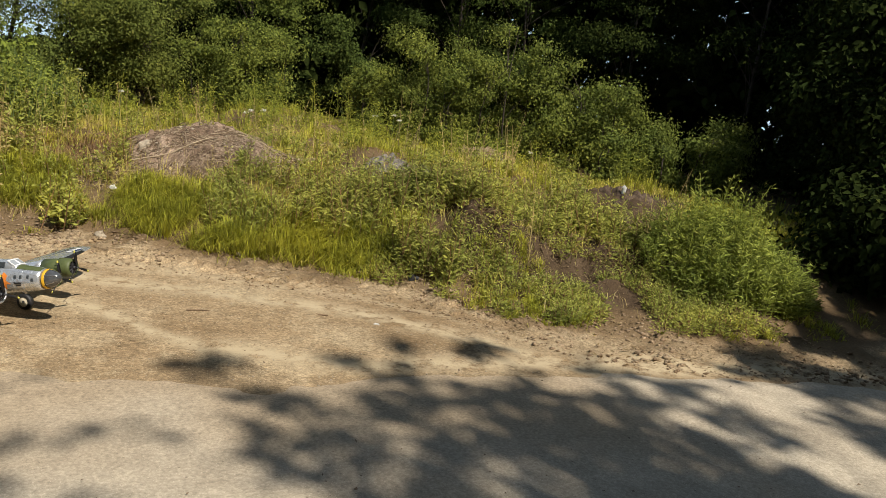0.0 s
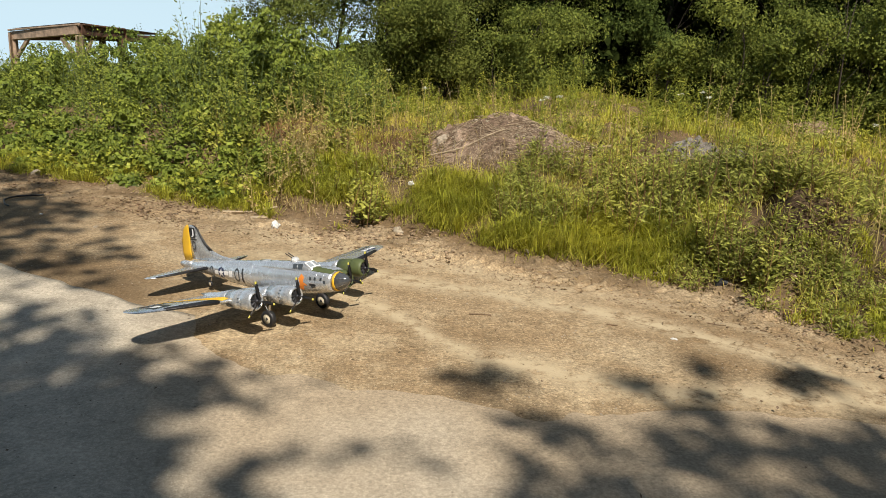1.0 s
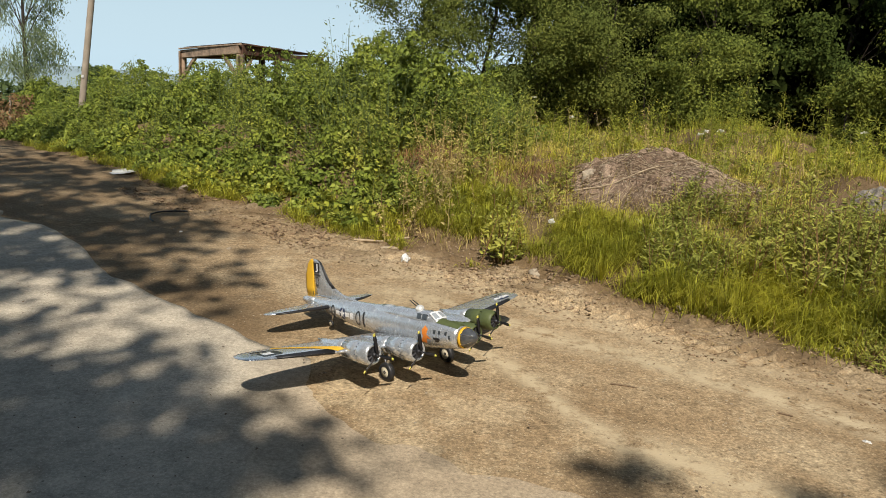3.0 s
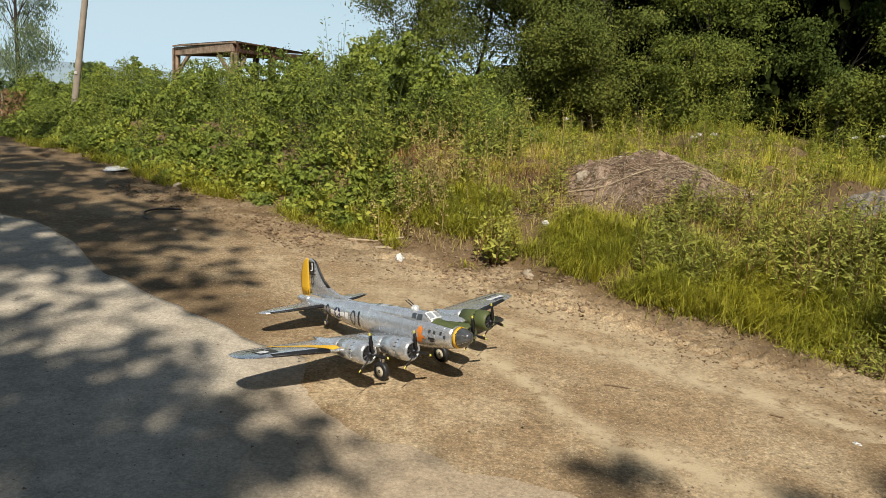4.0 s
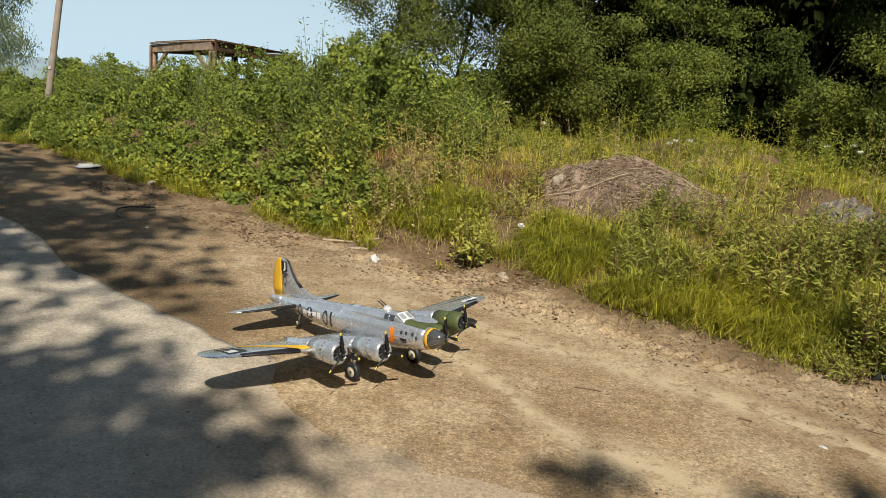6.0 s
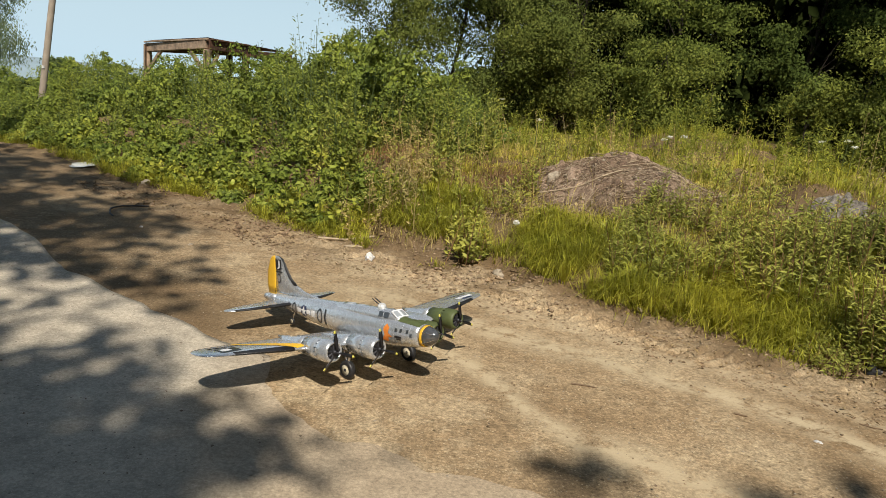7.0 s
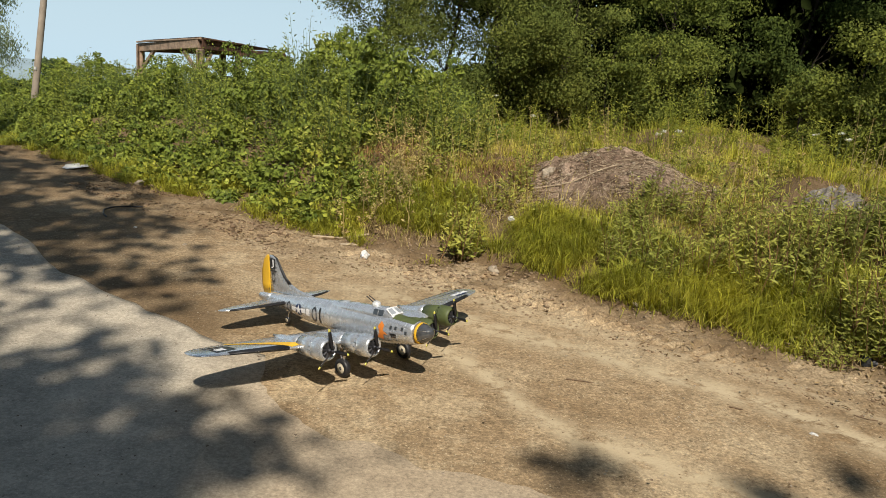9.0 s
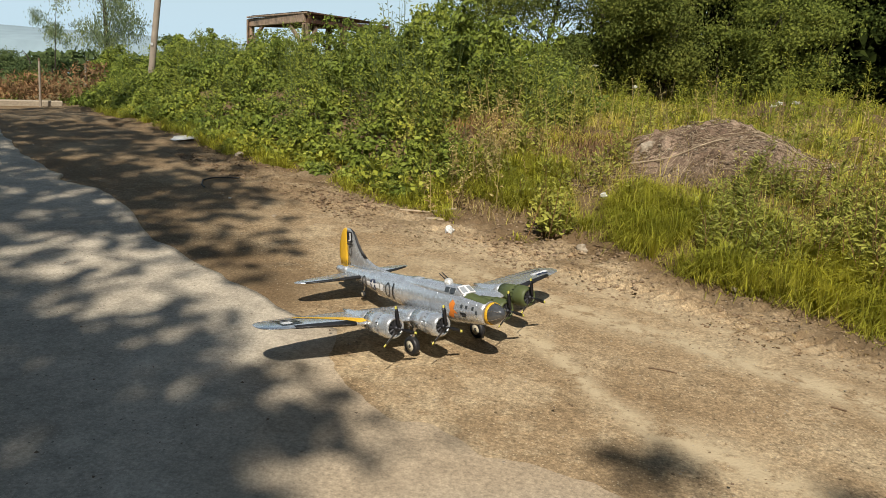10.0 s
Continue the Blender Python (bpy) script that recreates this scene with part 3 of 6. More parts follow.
    sets.append(tufts(260, -0.85, 0.4, 0.5, 1.5, 0.3, 60, 0.3, 41))
    sets.append(tufts(130, 0.2, 1.2, 0.3, 1.15, 0.24, 36, 0.5, 40))
    sets.append(tufts(260, 0.75, 2.5, 0.14, 0.95, 0.4, 70, 0.42, 48, 0.0068, 0.055))
    sets.append(tufts(160, 2.2, 3.3, 0.15, 1.2, 0.3, 45, 0.5, 42))
    sets.append(tufts(170, -0.1, 3.0, -0.05, 0.35, 0.12, 24, 0.58, 44))
    sets.append(tufts(380, -1.2, 3.0, 0.4, 2.2, 0.17, 30, 0.42, 49, 0.0065, 0.07))
    sets.append(tufts(1150, -1.5, 8.0, 1.6, 6.0, 0.2, 26, 0.44, 50, 0.0085, 0.09))
    sets.append(tufts(760, -8.0, -0.7, 0.0, 0.55, 0.23, 34, 0.35, 45))
    sets.append(tufts(420, 2.8, 6.0, 0.0, 1.0, 0.14, 26, 0.5, 43))
    sets.append(tufts(420, 3.0, 9.0, 1.6, 3.4, 0.24, 30, 0.45, 39))
    sets.append(tufts(300, 6.3, 9.5, 0.0, 3.0, 0.22, 30, 0.4, 46))
    sets.append(tufts(1100, -5.0, 10.0, 3.8, 9.5, 0.36, 26, 0.42, 47, 0.009, 0.12))
    stuff("grass", sets, GRASS, "lush green grass on the bank", "grass")
    x, y = scatter(60000, -1.8, 8.0, 1.1, 6.5)
    keep = RNG.uniform(size=len(x)) < (0.15 + 0.85 * step(0.35, 0.6, 0.5 * lumps(x, y, 0.55, 51) + 0.5 * lumps(x, y, 0.2, 53)))
    x, y = x[keep], y[keep]
    g5 = blades(on_ground(x, y, -0.01), RNG.uniform(0.06, 0.26, len(x)) * (0.5 + 0.8 * lumps(x, y, 0.9, 52)), np.abs(RNG.normal(0.65, 0.4, len(x))), 0.008, 0.8)
    x, y = scatter(360, -1.6, 3.2, 0.5, 3.5)
    g6 = blades(on_ground(x, y, -0.01), RNG.uniform(0.3, 0.7, len(x)), np.abs(RNG.normal(0.2, 0.18, len(x))), 0.004, 0.25)
    x, y = scatter(2600, -1.3, 3.2, 0.2, 1.6)
    g7 = blades(on_ground(x, y, -0.01), RNG.uniform(0.08, 0.34, len(x)), np.abs(RNG.normal(0.35, 0.3, len(x))), 0.0045)
    stuff("dry_grass", [g5, g6, g7], STRAW, "yellowing dry grass on top of the bank", "grass")
    # brown dead growth on the earth shoulder and the slope
    dead = []
    russet = []
    for cx, cy, rx, ry, n in ((-0.7, 8.4, 0.36, 0.4, 1500), (0.6, 8.1, 0.45, 0.38, 1700), (3.6, 4.3, 0.9, 0.5, 900), (-0.2, 7.0, 0.4, 0.2, 400), (2.4, 5.4, 0.6, 0.3, 500), (1.6, 7.2, 0.6, 0.3, 900)):
        x, y = cx + RNG.normal(0, rx, n), cy + RNG.normal(0, ry, n)
        keep = beyond(x, y) > 0.08
        x, y, n = x[keep], y[keep], int(keep.sum())
        (russet if cx < 1 and cy > 8 else dead).append(blades(on_ground(x, y, -0.01), RNG.uniform(0.06, 0.26, n), np.abs(RNG.normal(0.7, 0.4, n)), 0.006))
    stuff("dead_growth", dead, DEAD, "brown dead stalks on the bare earth of the bank", "weeds")
    stuff("russet_growth", russet, RUSSET, "reddish brown withered growth on the bank", "weeds")


plant_bank()


def limb_points(a, b, bend, parts):
    t = np.linspace(0, 1, parts + 1)[:, None]
    return np.asarray(a) * (1 - t) + np.asarray(b) * t + np.asarray(bend) * (t * (1 - t) * 4)


def tree(name, label, x, y, height, spread, low, count, leaf, mat, per=95, droop=0.0, trunk_r=0.13, clump_r=0.6, z0=None, group="", tier=0.6):
    """A tapered trunk, limbs that fork off it, and a crown of small leaf clumps with gaps between them."""
    z0 = float(ground_height(x, y)) - 0.05 if z0 is None else z0
    top = thing(name, label, "tree", (x, y, z0), group)
    pts = limb_points((0, 0, 0), (RNG.normal(0, 0.05) * height, RNG.normal(0, 0.05) * height, height * 0.93), (RNG.normal(0, 0.2), RNG.normal(0, 0.2), 0), 8)
    r = np.linspace(trunk_r, trunk_r * 0.15, 9)
    wood = [tubes(pts[:-1], pts[1:], r[:-1], r[1:], 7)]
    ends, centres = [], []
    for _ in range(max(7, count // 6)):
        u = RNG.uniform(low, 1.0)
        girth = spread * (0.35 + 0.65 * math.sin(math.pi * min(1.0, (1 - u) * 0.85 + 0.15)) ** 0.7)
        a, q = RNG.uniform(0, 2 * math.pi), math.sqrt(RNG.uniform(0.12, 1.0))
        centres.append((math.cos(a) * girth * q, math.sin(a) * girth * q, u * height))
    centres = np.array(centres)
    c = centres[RNG.integers(0, len(centres), count)]
    ends = c + any_way(count, 0.45) * np.array([[1, 1, 0.6]]) * spread * 0.3 * RNG.uniform(0.6, 1.1, (count, 1))
    ends[:, 2] = np.maximum(ends[:, 2], 0.15)
    for e in centres:
        s = np.clip(e[2] / height - RNG.uniform(0.1, 0.28), 0.08, 0.9)
        foot = np.array([np.interp(s, np.linspace(0, 1, len(pts)), pts[:, i]) for i in range(3)])
        l = limb_points(foot, e, (0, 0, RNG.uniform(0.0, 0.25) * spread * 0.4), 3)
        q = trunk_r * 0.22 * np.linspace(1, 0.2, 4)
        wood.append(tubes(l[:-1], l[1:], q[:-1], q[1:], 4))
    part("trunk", tri_mesh("trunk", *joined(wood)), BARK, top)
    k = np.repeat(np.arange(len(ends)), per)
    off = RNG.normal(0, 0.52 * clump_r, (len(k), 3)) * np.array([[1.0, 1.0, tier]])
    off *= RNG.uniform(0.5, 1.4, (len(ends), 3))[k]
    if tier < 0.5:  # sprays that hang at the rim
        off[:, 2] -= (off[:, 0] ** 2 + off[:, 1] ** 2) * 0.5
    at = ends[k] + off
    at[:, 2] -= droop * RNG.uniform(0, 1, len(k)) ** 1.5
    at[:, 2] = np.maximum(at[:, 2], 0.1)
    out = unit(off * np.array([[1, 1, 1.6]]))
    face = unit(out + np.array([[0, -0.25, 0.55]]) + RNG.normal(0, 0.32, off.shape))
    along = unit(np.cross(face, any_way(len(k))) + np.array([[0, 0, -0.35 - droop]]))
    size = RNG.uniform(0.65, 1.3, len(k))
    part("crown", tri_mesh("crown", *leaf_blades(at, along, face, leaf * size, leaf * (0.6 if droop < 0.5 else 0.25) * size)), mat, top)
    return top


def woods():
    reseed(5)
    wood = "trees at the edge of the wood"
    # round sallow with grey-green leaves, first of the wood
    for x, y, h, s in ((-1.25, 15.8, 5.2, 1.4), (-0.3, 15.4, 6.0, 1.6), (1.1, 14.8, 5.6, 1.8), (2.05, 14.6, 3.8, 1.1)):
        tree("sallow_tree", "bushy sallow tree with dull green leaves at the wood's edge", x, y, h, s, 0.06, 270, 0.05, SALLOW, 150, group=wood, clump_r=0.42, trunk_r=0.045)
    # tall leafy trees, some with shade put into their leaf colour
    for x, y, h, q, m in ((2.6, 17.2, 6.5, 2.0, TREE), (4.5, 15.6, 6.2, 1.3, MAPLE), (5.6, 17.4, 6.5, 1.7, TREE), (6.8, 15.4, 6.4, 1.3, TREE), (8.5, 15.8, 6.5, 1.5, SHADE_LEAF), (7.4, 17.6, 7.5, 2.0, SHADE_LEAF),
                          (8.2, 13.2, 5.6, 1.2, TREE), (9.7, 12.4, 5.0, 1.3, TREE), (10.9, 10.4, 5.5, 1.5, SHADE_LEAF), (12.2, 8.6, 6.5, 1.8, SHADE_LEAF)):
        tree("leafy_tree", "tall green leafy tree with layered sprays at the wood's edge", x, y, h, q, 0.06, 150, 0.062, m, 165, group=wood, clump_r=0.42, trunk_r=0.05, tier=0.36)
    # the two southernmost of these are unseen, added to hold off skylight
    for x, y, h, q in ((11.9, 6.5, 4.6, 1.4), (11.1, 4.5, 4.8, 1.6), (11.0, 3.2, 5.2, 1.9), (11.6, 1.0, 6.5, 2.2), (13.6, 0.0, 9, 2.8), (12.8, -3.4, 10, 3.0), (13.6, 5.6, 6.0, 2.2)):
        tree("shaded_tree", "dense dark tree standing in deep shade beside the track", x, y, h, q, 0.02, 150, 0.075, SHADE_LEAF, 125, group=wood, clump_r=0.7)
    # undergrowth in front of them
    for i in range(34):
        t = i / 33
        x, y = 2.9 + 6.8 * t + RNG.uniform(-0.35, 0.35), 14.3 - 2.6 * t - 4.4 * t * t + RNG.uniform(-0.7, 0.5)
        if 0.16 < t < 0.4 and i % 4:
            continue
        h = (RNG.uniform(1.0, 1.9) + 1.1 * step(0.35, 0.6, t) * RNG.uniform(0.2, 1)) * float(1 - 0.5 * step(0.72, 0.9, t))
        tree("young_tree", "young light green sapling in front of the wood", x, y, h, h * (0.17 if 0.35 < t < 0.7 else 0.25), 0.05, 56, 0.05, YOUNG, 52, group="saplings before the wood", trunk_r=0.02, clump_r=0.26)
    for x, y, h in ((6.6, 10.8, 1.5), (7.2, 10.0, 1.8), (7.9, 9.4, 1.3), (8.4, 8.7, 1.2), (8.0, 7.7, 0.8), (8.7, 7.3, 0.7), (9.0, 6.5, 0.8), (9.5, 6.9, 1.2), (8.6, 7.6, 0.9), (7.4, 11.6, 2.1), (8.3, 10.6, 1.9), (9.0, 9.6, 1.5)):
        tree("young_tree", "young light green sapling in front of the wood", x, y, h, h * 0.25, 0.03, 60, 0.05, YOUNG, 55, group="saplings before the wood", trunk_r=0.02, clump_r=0.24)
    # dark bushes in deep shade at the end of the bank, their leaves coloured for it
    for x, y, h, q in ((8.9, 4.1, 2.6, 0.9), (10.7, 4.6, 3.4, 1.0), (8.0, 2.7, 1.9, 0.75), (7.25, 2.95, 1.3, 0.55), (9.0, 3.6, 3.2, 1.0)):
        tree("dark_bush", "dense dark bush in deep shade beside the track", x, y, h, q, 0.0, 90, 0.09, SHADE_LEAF, 90, group="shaded bushes", trunk_r=0.05, clump_r=0.4)
    # undergrowth between the trunks, its leaves coloured near black for the shade there
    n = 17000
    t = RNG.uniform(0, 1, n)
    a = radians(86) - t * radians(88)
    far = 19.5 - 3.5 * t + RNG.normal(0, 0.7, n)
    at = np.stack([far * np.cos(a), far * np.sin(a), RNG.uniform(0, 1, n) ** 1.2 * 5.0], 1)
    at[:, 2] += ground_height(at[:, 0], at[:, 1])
    stuff("undergrowth", [leaf_blades(at, any_way(n), unit(any_way(n) + np.array([[0, -0.3, 0.5]])), RNG.uniform(0.25, 0.5, n), RNG.uniform(0.16, 0.3, n))], SHADE_LEAF, "dark undergrowth between the trunks of the wood", "undergrowth")
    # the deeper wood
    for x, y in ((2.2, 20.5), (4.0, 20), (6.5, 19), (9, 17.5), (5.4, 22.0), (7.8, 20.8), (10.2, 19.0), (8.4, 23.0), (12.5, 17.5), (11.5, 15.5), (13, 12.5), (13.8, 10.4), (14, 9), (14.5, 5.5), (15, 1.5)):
        tree("forest_tree", "dark forest tree deep in the wood", x, y, 10, 2.6, 0.0, 120, 0.31, SHADE_LEAF, 46, group="trees deep in the wood", clump_r=1.0, trunk_r=0.2)


woods()


def skylight_screen():
    """Unseen trees, added to close the place behind the camera and cut skylight."""
    ring = [(1.0 + 14.5 * math.cos(radians(150 + 20 * i)), 0.5 + 15 * math.sin(radians(150 + 20 * i))) for i in range(13)]
    for x, y in [q for q in ring if q[1] < 3] + [(-14.0, 1.5), (-10.5, -2.0), (-7.0, -5.0), (-3.8, -9.5)]:
        tree("forest_tree", "tall unseen tree added behind the concrete apron to cut skylight", x, y, RNG.uniform(10.5, 12), 3.4, 0.0, 90, 0.6, SHADE_LEAF, 44, group="trees behind the apron", clump_r=1.3, trunk_r=0.22, z0=-0.1)
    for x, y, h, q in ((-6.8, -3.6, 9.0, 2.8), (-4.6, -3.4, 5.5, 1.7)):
        tree("forest_tree", "lower unseen tree added at the rim of the concrete apron to cut skylight", x, y, h, q, 0.0, 130, 0.3, SHADE_LEAF, 70, group="trees behind the apron", clump_r=0.9, trunk_r=0.16, z0=-0.1)


skylight_screen()


def shade_trees():
    """The trees behind the camera whose branches shade the track."""
    reseed(6)
    def over(px, py, h):
        return np.array([px, py, 0.0]) + np.array(SUN) * (h / SUN.z)

    # shaded patches of the track: x, y, reach, leaves in tens
    spots = {
        (-2.2, -7.5): [],
        (2.4, -7.5): [(0.58, 2.83, .1, 1.2), (0.8, 2.85, .1, 1.2), (1.47, 2.84, .06, 1.2), (1.93, 3.08, .07, 1.0), (2.4, 2.85, .08, 1.6), (2.52, 2.82, .05, 0.8), (1.68, 2.48, .1, 1.0), (3.0, 2.38, .1, 1.0), (3.12, 2.28, .08, 0.7), (2.4, 2.3, .1, 1.0)],
        (-7.5, -1.0): [],
        (7.0, -5.5): [],
    }
    # close leaf over the western half of the track, breaking up towards the east
    gx, gy = np.meshgrid(np.arange(-9.6, 0.2, 0.27), np.arange(-2.4, 13.6, 0.27))
    gx, gy = gx.ravel() + RNG.uniform(-0.13, 0.13, gx.size), gy.ravel() + RNG.uniform(-0.13, 0.13, gx.size)
    rim = np.interp(gy, (0.6, 1.6, 2.5, 3.1, 3.5, 4.2, 5.0, 6.0, 7.0, 8.0, 9.0, 10.5, 12.0), (-0.1, -0.2, -0.35, -0.5, -1.0, -1.6, -1.5, -1.75, -2.3, -2.9, -3.6, -5.0, -6.4))
    thick = np.clip((rim - gx) / (0.35 + 0.75 * step(3.0, 4.2, gy)), 0, 1) ** 0.8 * step(0.3, 0.62, 0.65 * lumps(gx, gy, 0.62, 88) + 0.35 * lumps(gx, gy, 0.3, 89) + 0.3 * step(0.6, 2.0, rim - gx) + 0.4 * step(0.15, 0.9, rim - gx) * (1 - step(3.2, 3.8, gy)))
    gap = np.interp(gx, EDGE_X, EDGE_Y) - gy
    # a sunlit belt with scattered leaf shade along the rim of the concrete
    low, high = np.interp(gx, (-4.0, -3.5, -3.0, -2.5), (1.2, 0.8, 0.35, -0.05)), np.interp(gx, (-4.0, -3.2, -2.5, -2.0, -1.5, -0.8, -0.5), (1.8, 1.65, 1.4, 1.2, 1.05, 0.95, 1.1))
    thick *= 1 - 0.68 * step(low - 0.1, low + 0.15, gap) * (1 - step(high - 0.25, high + 0.25, gap)) * step(-4.6, -3.8, gx)
    thick *= 1 - 0.6 * step(9.3, 10.8, gy)
    for x, y, q in zip(gx, gy, thick):
        if q > 0.06:
            spots[(-2.2, -7.5) if y < 4 else (-7.5, -1.0)].append((x, y, 0.13 + 0.07 * q, q * (2.9 if y < 4 else 1.2)))
    # and over the end of the bank beside the wood
    gx, gy = np.meshgrid(np.arange(3.6, 13.6, 0.42), np.arange(0.6, 14.0, 0.42))
    gx, gy = gx.ravel() + RNG.uniform(-0.2, 0.2, gx.size), gy.ravel() + RNG.uniform(-0.2, 0.2, gx.size)
    rim = np.interp(gy, (1.0, 2.2, 3.0, 3.6, 4.5, 6.2, 8.4, 9.4, 11.6, 14.0), (3.9, 4.2, 6.0, 6.8, 7.8, 10.2, 10.0, 9.7, 9.8, 10.2))
    thick = np.maximum(step(rim - 0.2, rim + 0.7, gx), 0.75 * step(0.42, 0.6, lumps(gx, gy, 0.7, 87)) * (1 - step(1.4, 2.1, gy)) * step(3.7, 4.2, gx), 1.5 * step(0.25, 0.45, heap(gx, gy, 6.4, 6.1, 2.0, 0.95, 0.6)))
    for x, y, q in zip(gx, gy, thick):
        if q > 0.06:
            spots[(7.0, -5.5)].append((x, y, 0.26, q * (6.0 + 5.0 * max(step(7.0, 8.5, x), 1 - step(2.6, 3.4, y)))))
    # close shade over the concrete, breaking up towards its western side
    gx, gy = np.meshgrid(np.arange(-0.4, 4.2, 0.17), np.arange(-2.6, 3.1, 0.17))
    gx, gy = gx.ravel() + RNG.uniform(-0.08, 0.08, gx.size), gy.ravel() + RNG.uniform(-0.08, 0.08, gx.size)
    top = np.interp(gx, (0.45, 1.1, 1.25, 1.7, 1.85, 2.2, 2.9, 3.2), (2.6, 2.5, 2.3, 2.5, 2.28, 2.18, 2.0, 1.6))
    east, west = np.interp(gy, (-2.5, 0.0, 0.8, 1.3, 2.0), (4.2, 3.5, 3.1, 2.85, 2.95)), np.interp(gy, (0.0, 1.5, 2.1, 2.6), (0.4, 0.65, 0.58, 0.45))
    close = step(-0.08, 0.12, top - gy) * step(-0.05, 0.15, east - gx) * step(-0.1, 0.2, gx - west)
    patchy = 0.5 * lumps(gx, gy, 0.36, 86) + 0.5 * lumps(gx, gy, 0.17, 85)
    thick = close * step(0.36, 0.56, patchy + 0.3 * step(1.0, 2.0, gx) * step(0.05, 0.4, top - gy))
    # thin shade at the rims
    thick = np.maximum(thick, step(0.52, 0.66, patchy) * np.maximum(0.32 * (gx < 0.3) * (gy > 1.3), 0.6 * (gx > 2.8) * (gy < 2.1) * (gy > 0.9)))
    for x, y, q in zip(gx, gy, thick):
        if q > 0.08:
            spots[(2.4, -7.5)].append((x, y, 0.1, q * (0.6 + 0.45 * step(1.4, 2.1, x))))
    for (tx, ty), marks in spots.items():
        top = thing("shade_tree", "broad leafy tree overhanging the track", "tree", (tx, ty, 0), "trees shading the track")
        wood = [tubes([(0, 0, 0), (0.1, 0.1, 4)], [(0.1, 0.1, 4), (0.0, 0.3, 8.0)], [0.24, 0.17], [0.17, 0.03], 8)]
        sets = []
        for px, py, reach, tens in marks:
            c = over(px, py, RNG.uniform(9.0, 12.5)) - np.array([tx, ty, 0])
            if RNG.uniform() < 0.25:
                l = limb_points((0.05, 0.2, 6.0), c, (0, 0, 0.5), 5)
                q = np.linspace(0.014, 0.005, 6)
                wood.append(tubes(l[:-1], l[1:], q[:-1], q[1:], 5))
            n = max(2, int(tens * (17 if tx < 0 else 10)))
            at = c + any_way(n) * (RNG.uniform(0, 1, n) ** 0.6 * reach * 1.15)[:, None] * np.array([[1, 0.85, 0.75]])
            tw = RNG.choice(n, max(1, n // 6))
            wood.append(tubes(np.repeat(c[None], len(tw), 0), at[tw], 0.006, 0.003, 3))
            sets.append(leaf_blades(at, any_way(n, -0.3), any_way(n, 1.0), RNG.uniform(0.14, 0.26, n) * (1 + 0.4 * (reach > 0.75)), RNG.uniform(0.1, 0.17, n) * (1 + 0.4 * (reach > 0.75))))
        part("trunk", tri_mesh("trunk", *joined(wood)), BARK, top)
        part("crown", tri_mesh("crown", *joined(sets)), SHADE_LEAF, top)


shade_trees()

# ---- the model aeroplane ----
ALU, _t, _b = material("silver_paint")
_c = _t.nodes.new("ShaderNodeTexCoord")
_p = node(_t, "ShaderNodeTexBrick", Scale=9.0, Mortar_Size=0.006)
_p.inputs["Color1"].default_value, _p.inputs["Color2"].default_value, _p.inputs["Mortar"].default_value = (0.6, 0.625, 0.65, 1), (0.68, 0.705, 0.73, 1), (0.46, 0.475, 0.49, 1)
_t.links.new(_c.outputs["Object"], _p.inputs["Vector"])
_t.links.new(mix(_t, 0.1, _p.outputs["Color"], ramp(_t, fuzz(_t, _c.outputs["Object"], 14, 6), [(0.3, (0.4, 0.4, 0.4)), (0.7, (0.62, 0.62, 0.62))]), "OVERLAY"), _b.inputs["Base Color"])
_b.inputs["Metallic"].default_value = 0.66
_t.links.new(ramp(_t, fuzz(_t, _c.outputs["Object"], 30, 5), [(0.3, (0.2,) * 3), (0.7, (0.32,) * 3)]), _b.inputs["Roughness"])
bump(_t, _b, fuzz(_t, _c.outputs["Object"], 9, 3), 0.07, 0.02)
BLACK = plain("black_rubber", (0.018, 0.018, 0.02), 0.5)
GLOSS_BLACK = plain("black_paint", (0.015, 0.015, 0.018), 0.3)
YELLOW = plain("yellow_paint", (0.78, 0.45, 0.03), 0.45, 0, 0.06)
OLIVE = plain("olive_paint", (0.085, 0.105, 0.035), 0.55, 0, 0.15, 25)
WHITE = plain("white_paint", (0.8, 0.8, 0.8), 0.4, 0, 0.04)
NAVY = plain("navy_paint", (0.02, 0.03, 0.08), 0.45)
ORANGE = plain("orange_paint", (0.72, 0.22, 0.03), 0.5, 0, 0.15)
STEEL = plain("bright_metal", (0.62, 0.62, 0.63), 0.25, 0.95, 0.08)
DARK_METAL = plain("dark_engine_metal", (0.05, 0.05, 0.055), 0.45, 0.6)
LEMON = plain("lemon_paint", (0.72, 0.66, 0.13), 0.5, 0, 0.08)
CREAM = plain("cream_hub_plastic", (0.62, 0.56, 0.42), 0.5, 0, 0.06)
GLAZE, _t2, _b2 = material("smoked_glazing")
_b2.inputs["Base Color"].default_value, _b2.inputs["Roughness"].default_value = (0.06, 0.068, 0.075, 1), 0.06
_b2.inputs["Metallic"].default_value = 0.2
_b2.inputs["Specular IOR Level"].default_value = 0.8
NOSE_GLAZE = plain("dark_nose_glazing", (0.16, 0.165, 0.17), 0.1, 0.6, 0.3, 40)
TURRET = plain("cloudy_turret_plastic", (0.68, 0.68, 0.66), 0.25, 0.2, 0.3, 60)
CLEAR_GLAZE = plain("pale_glazing", (0.45, 0.48, 0.5), 0.08, 0.3, 0.05)

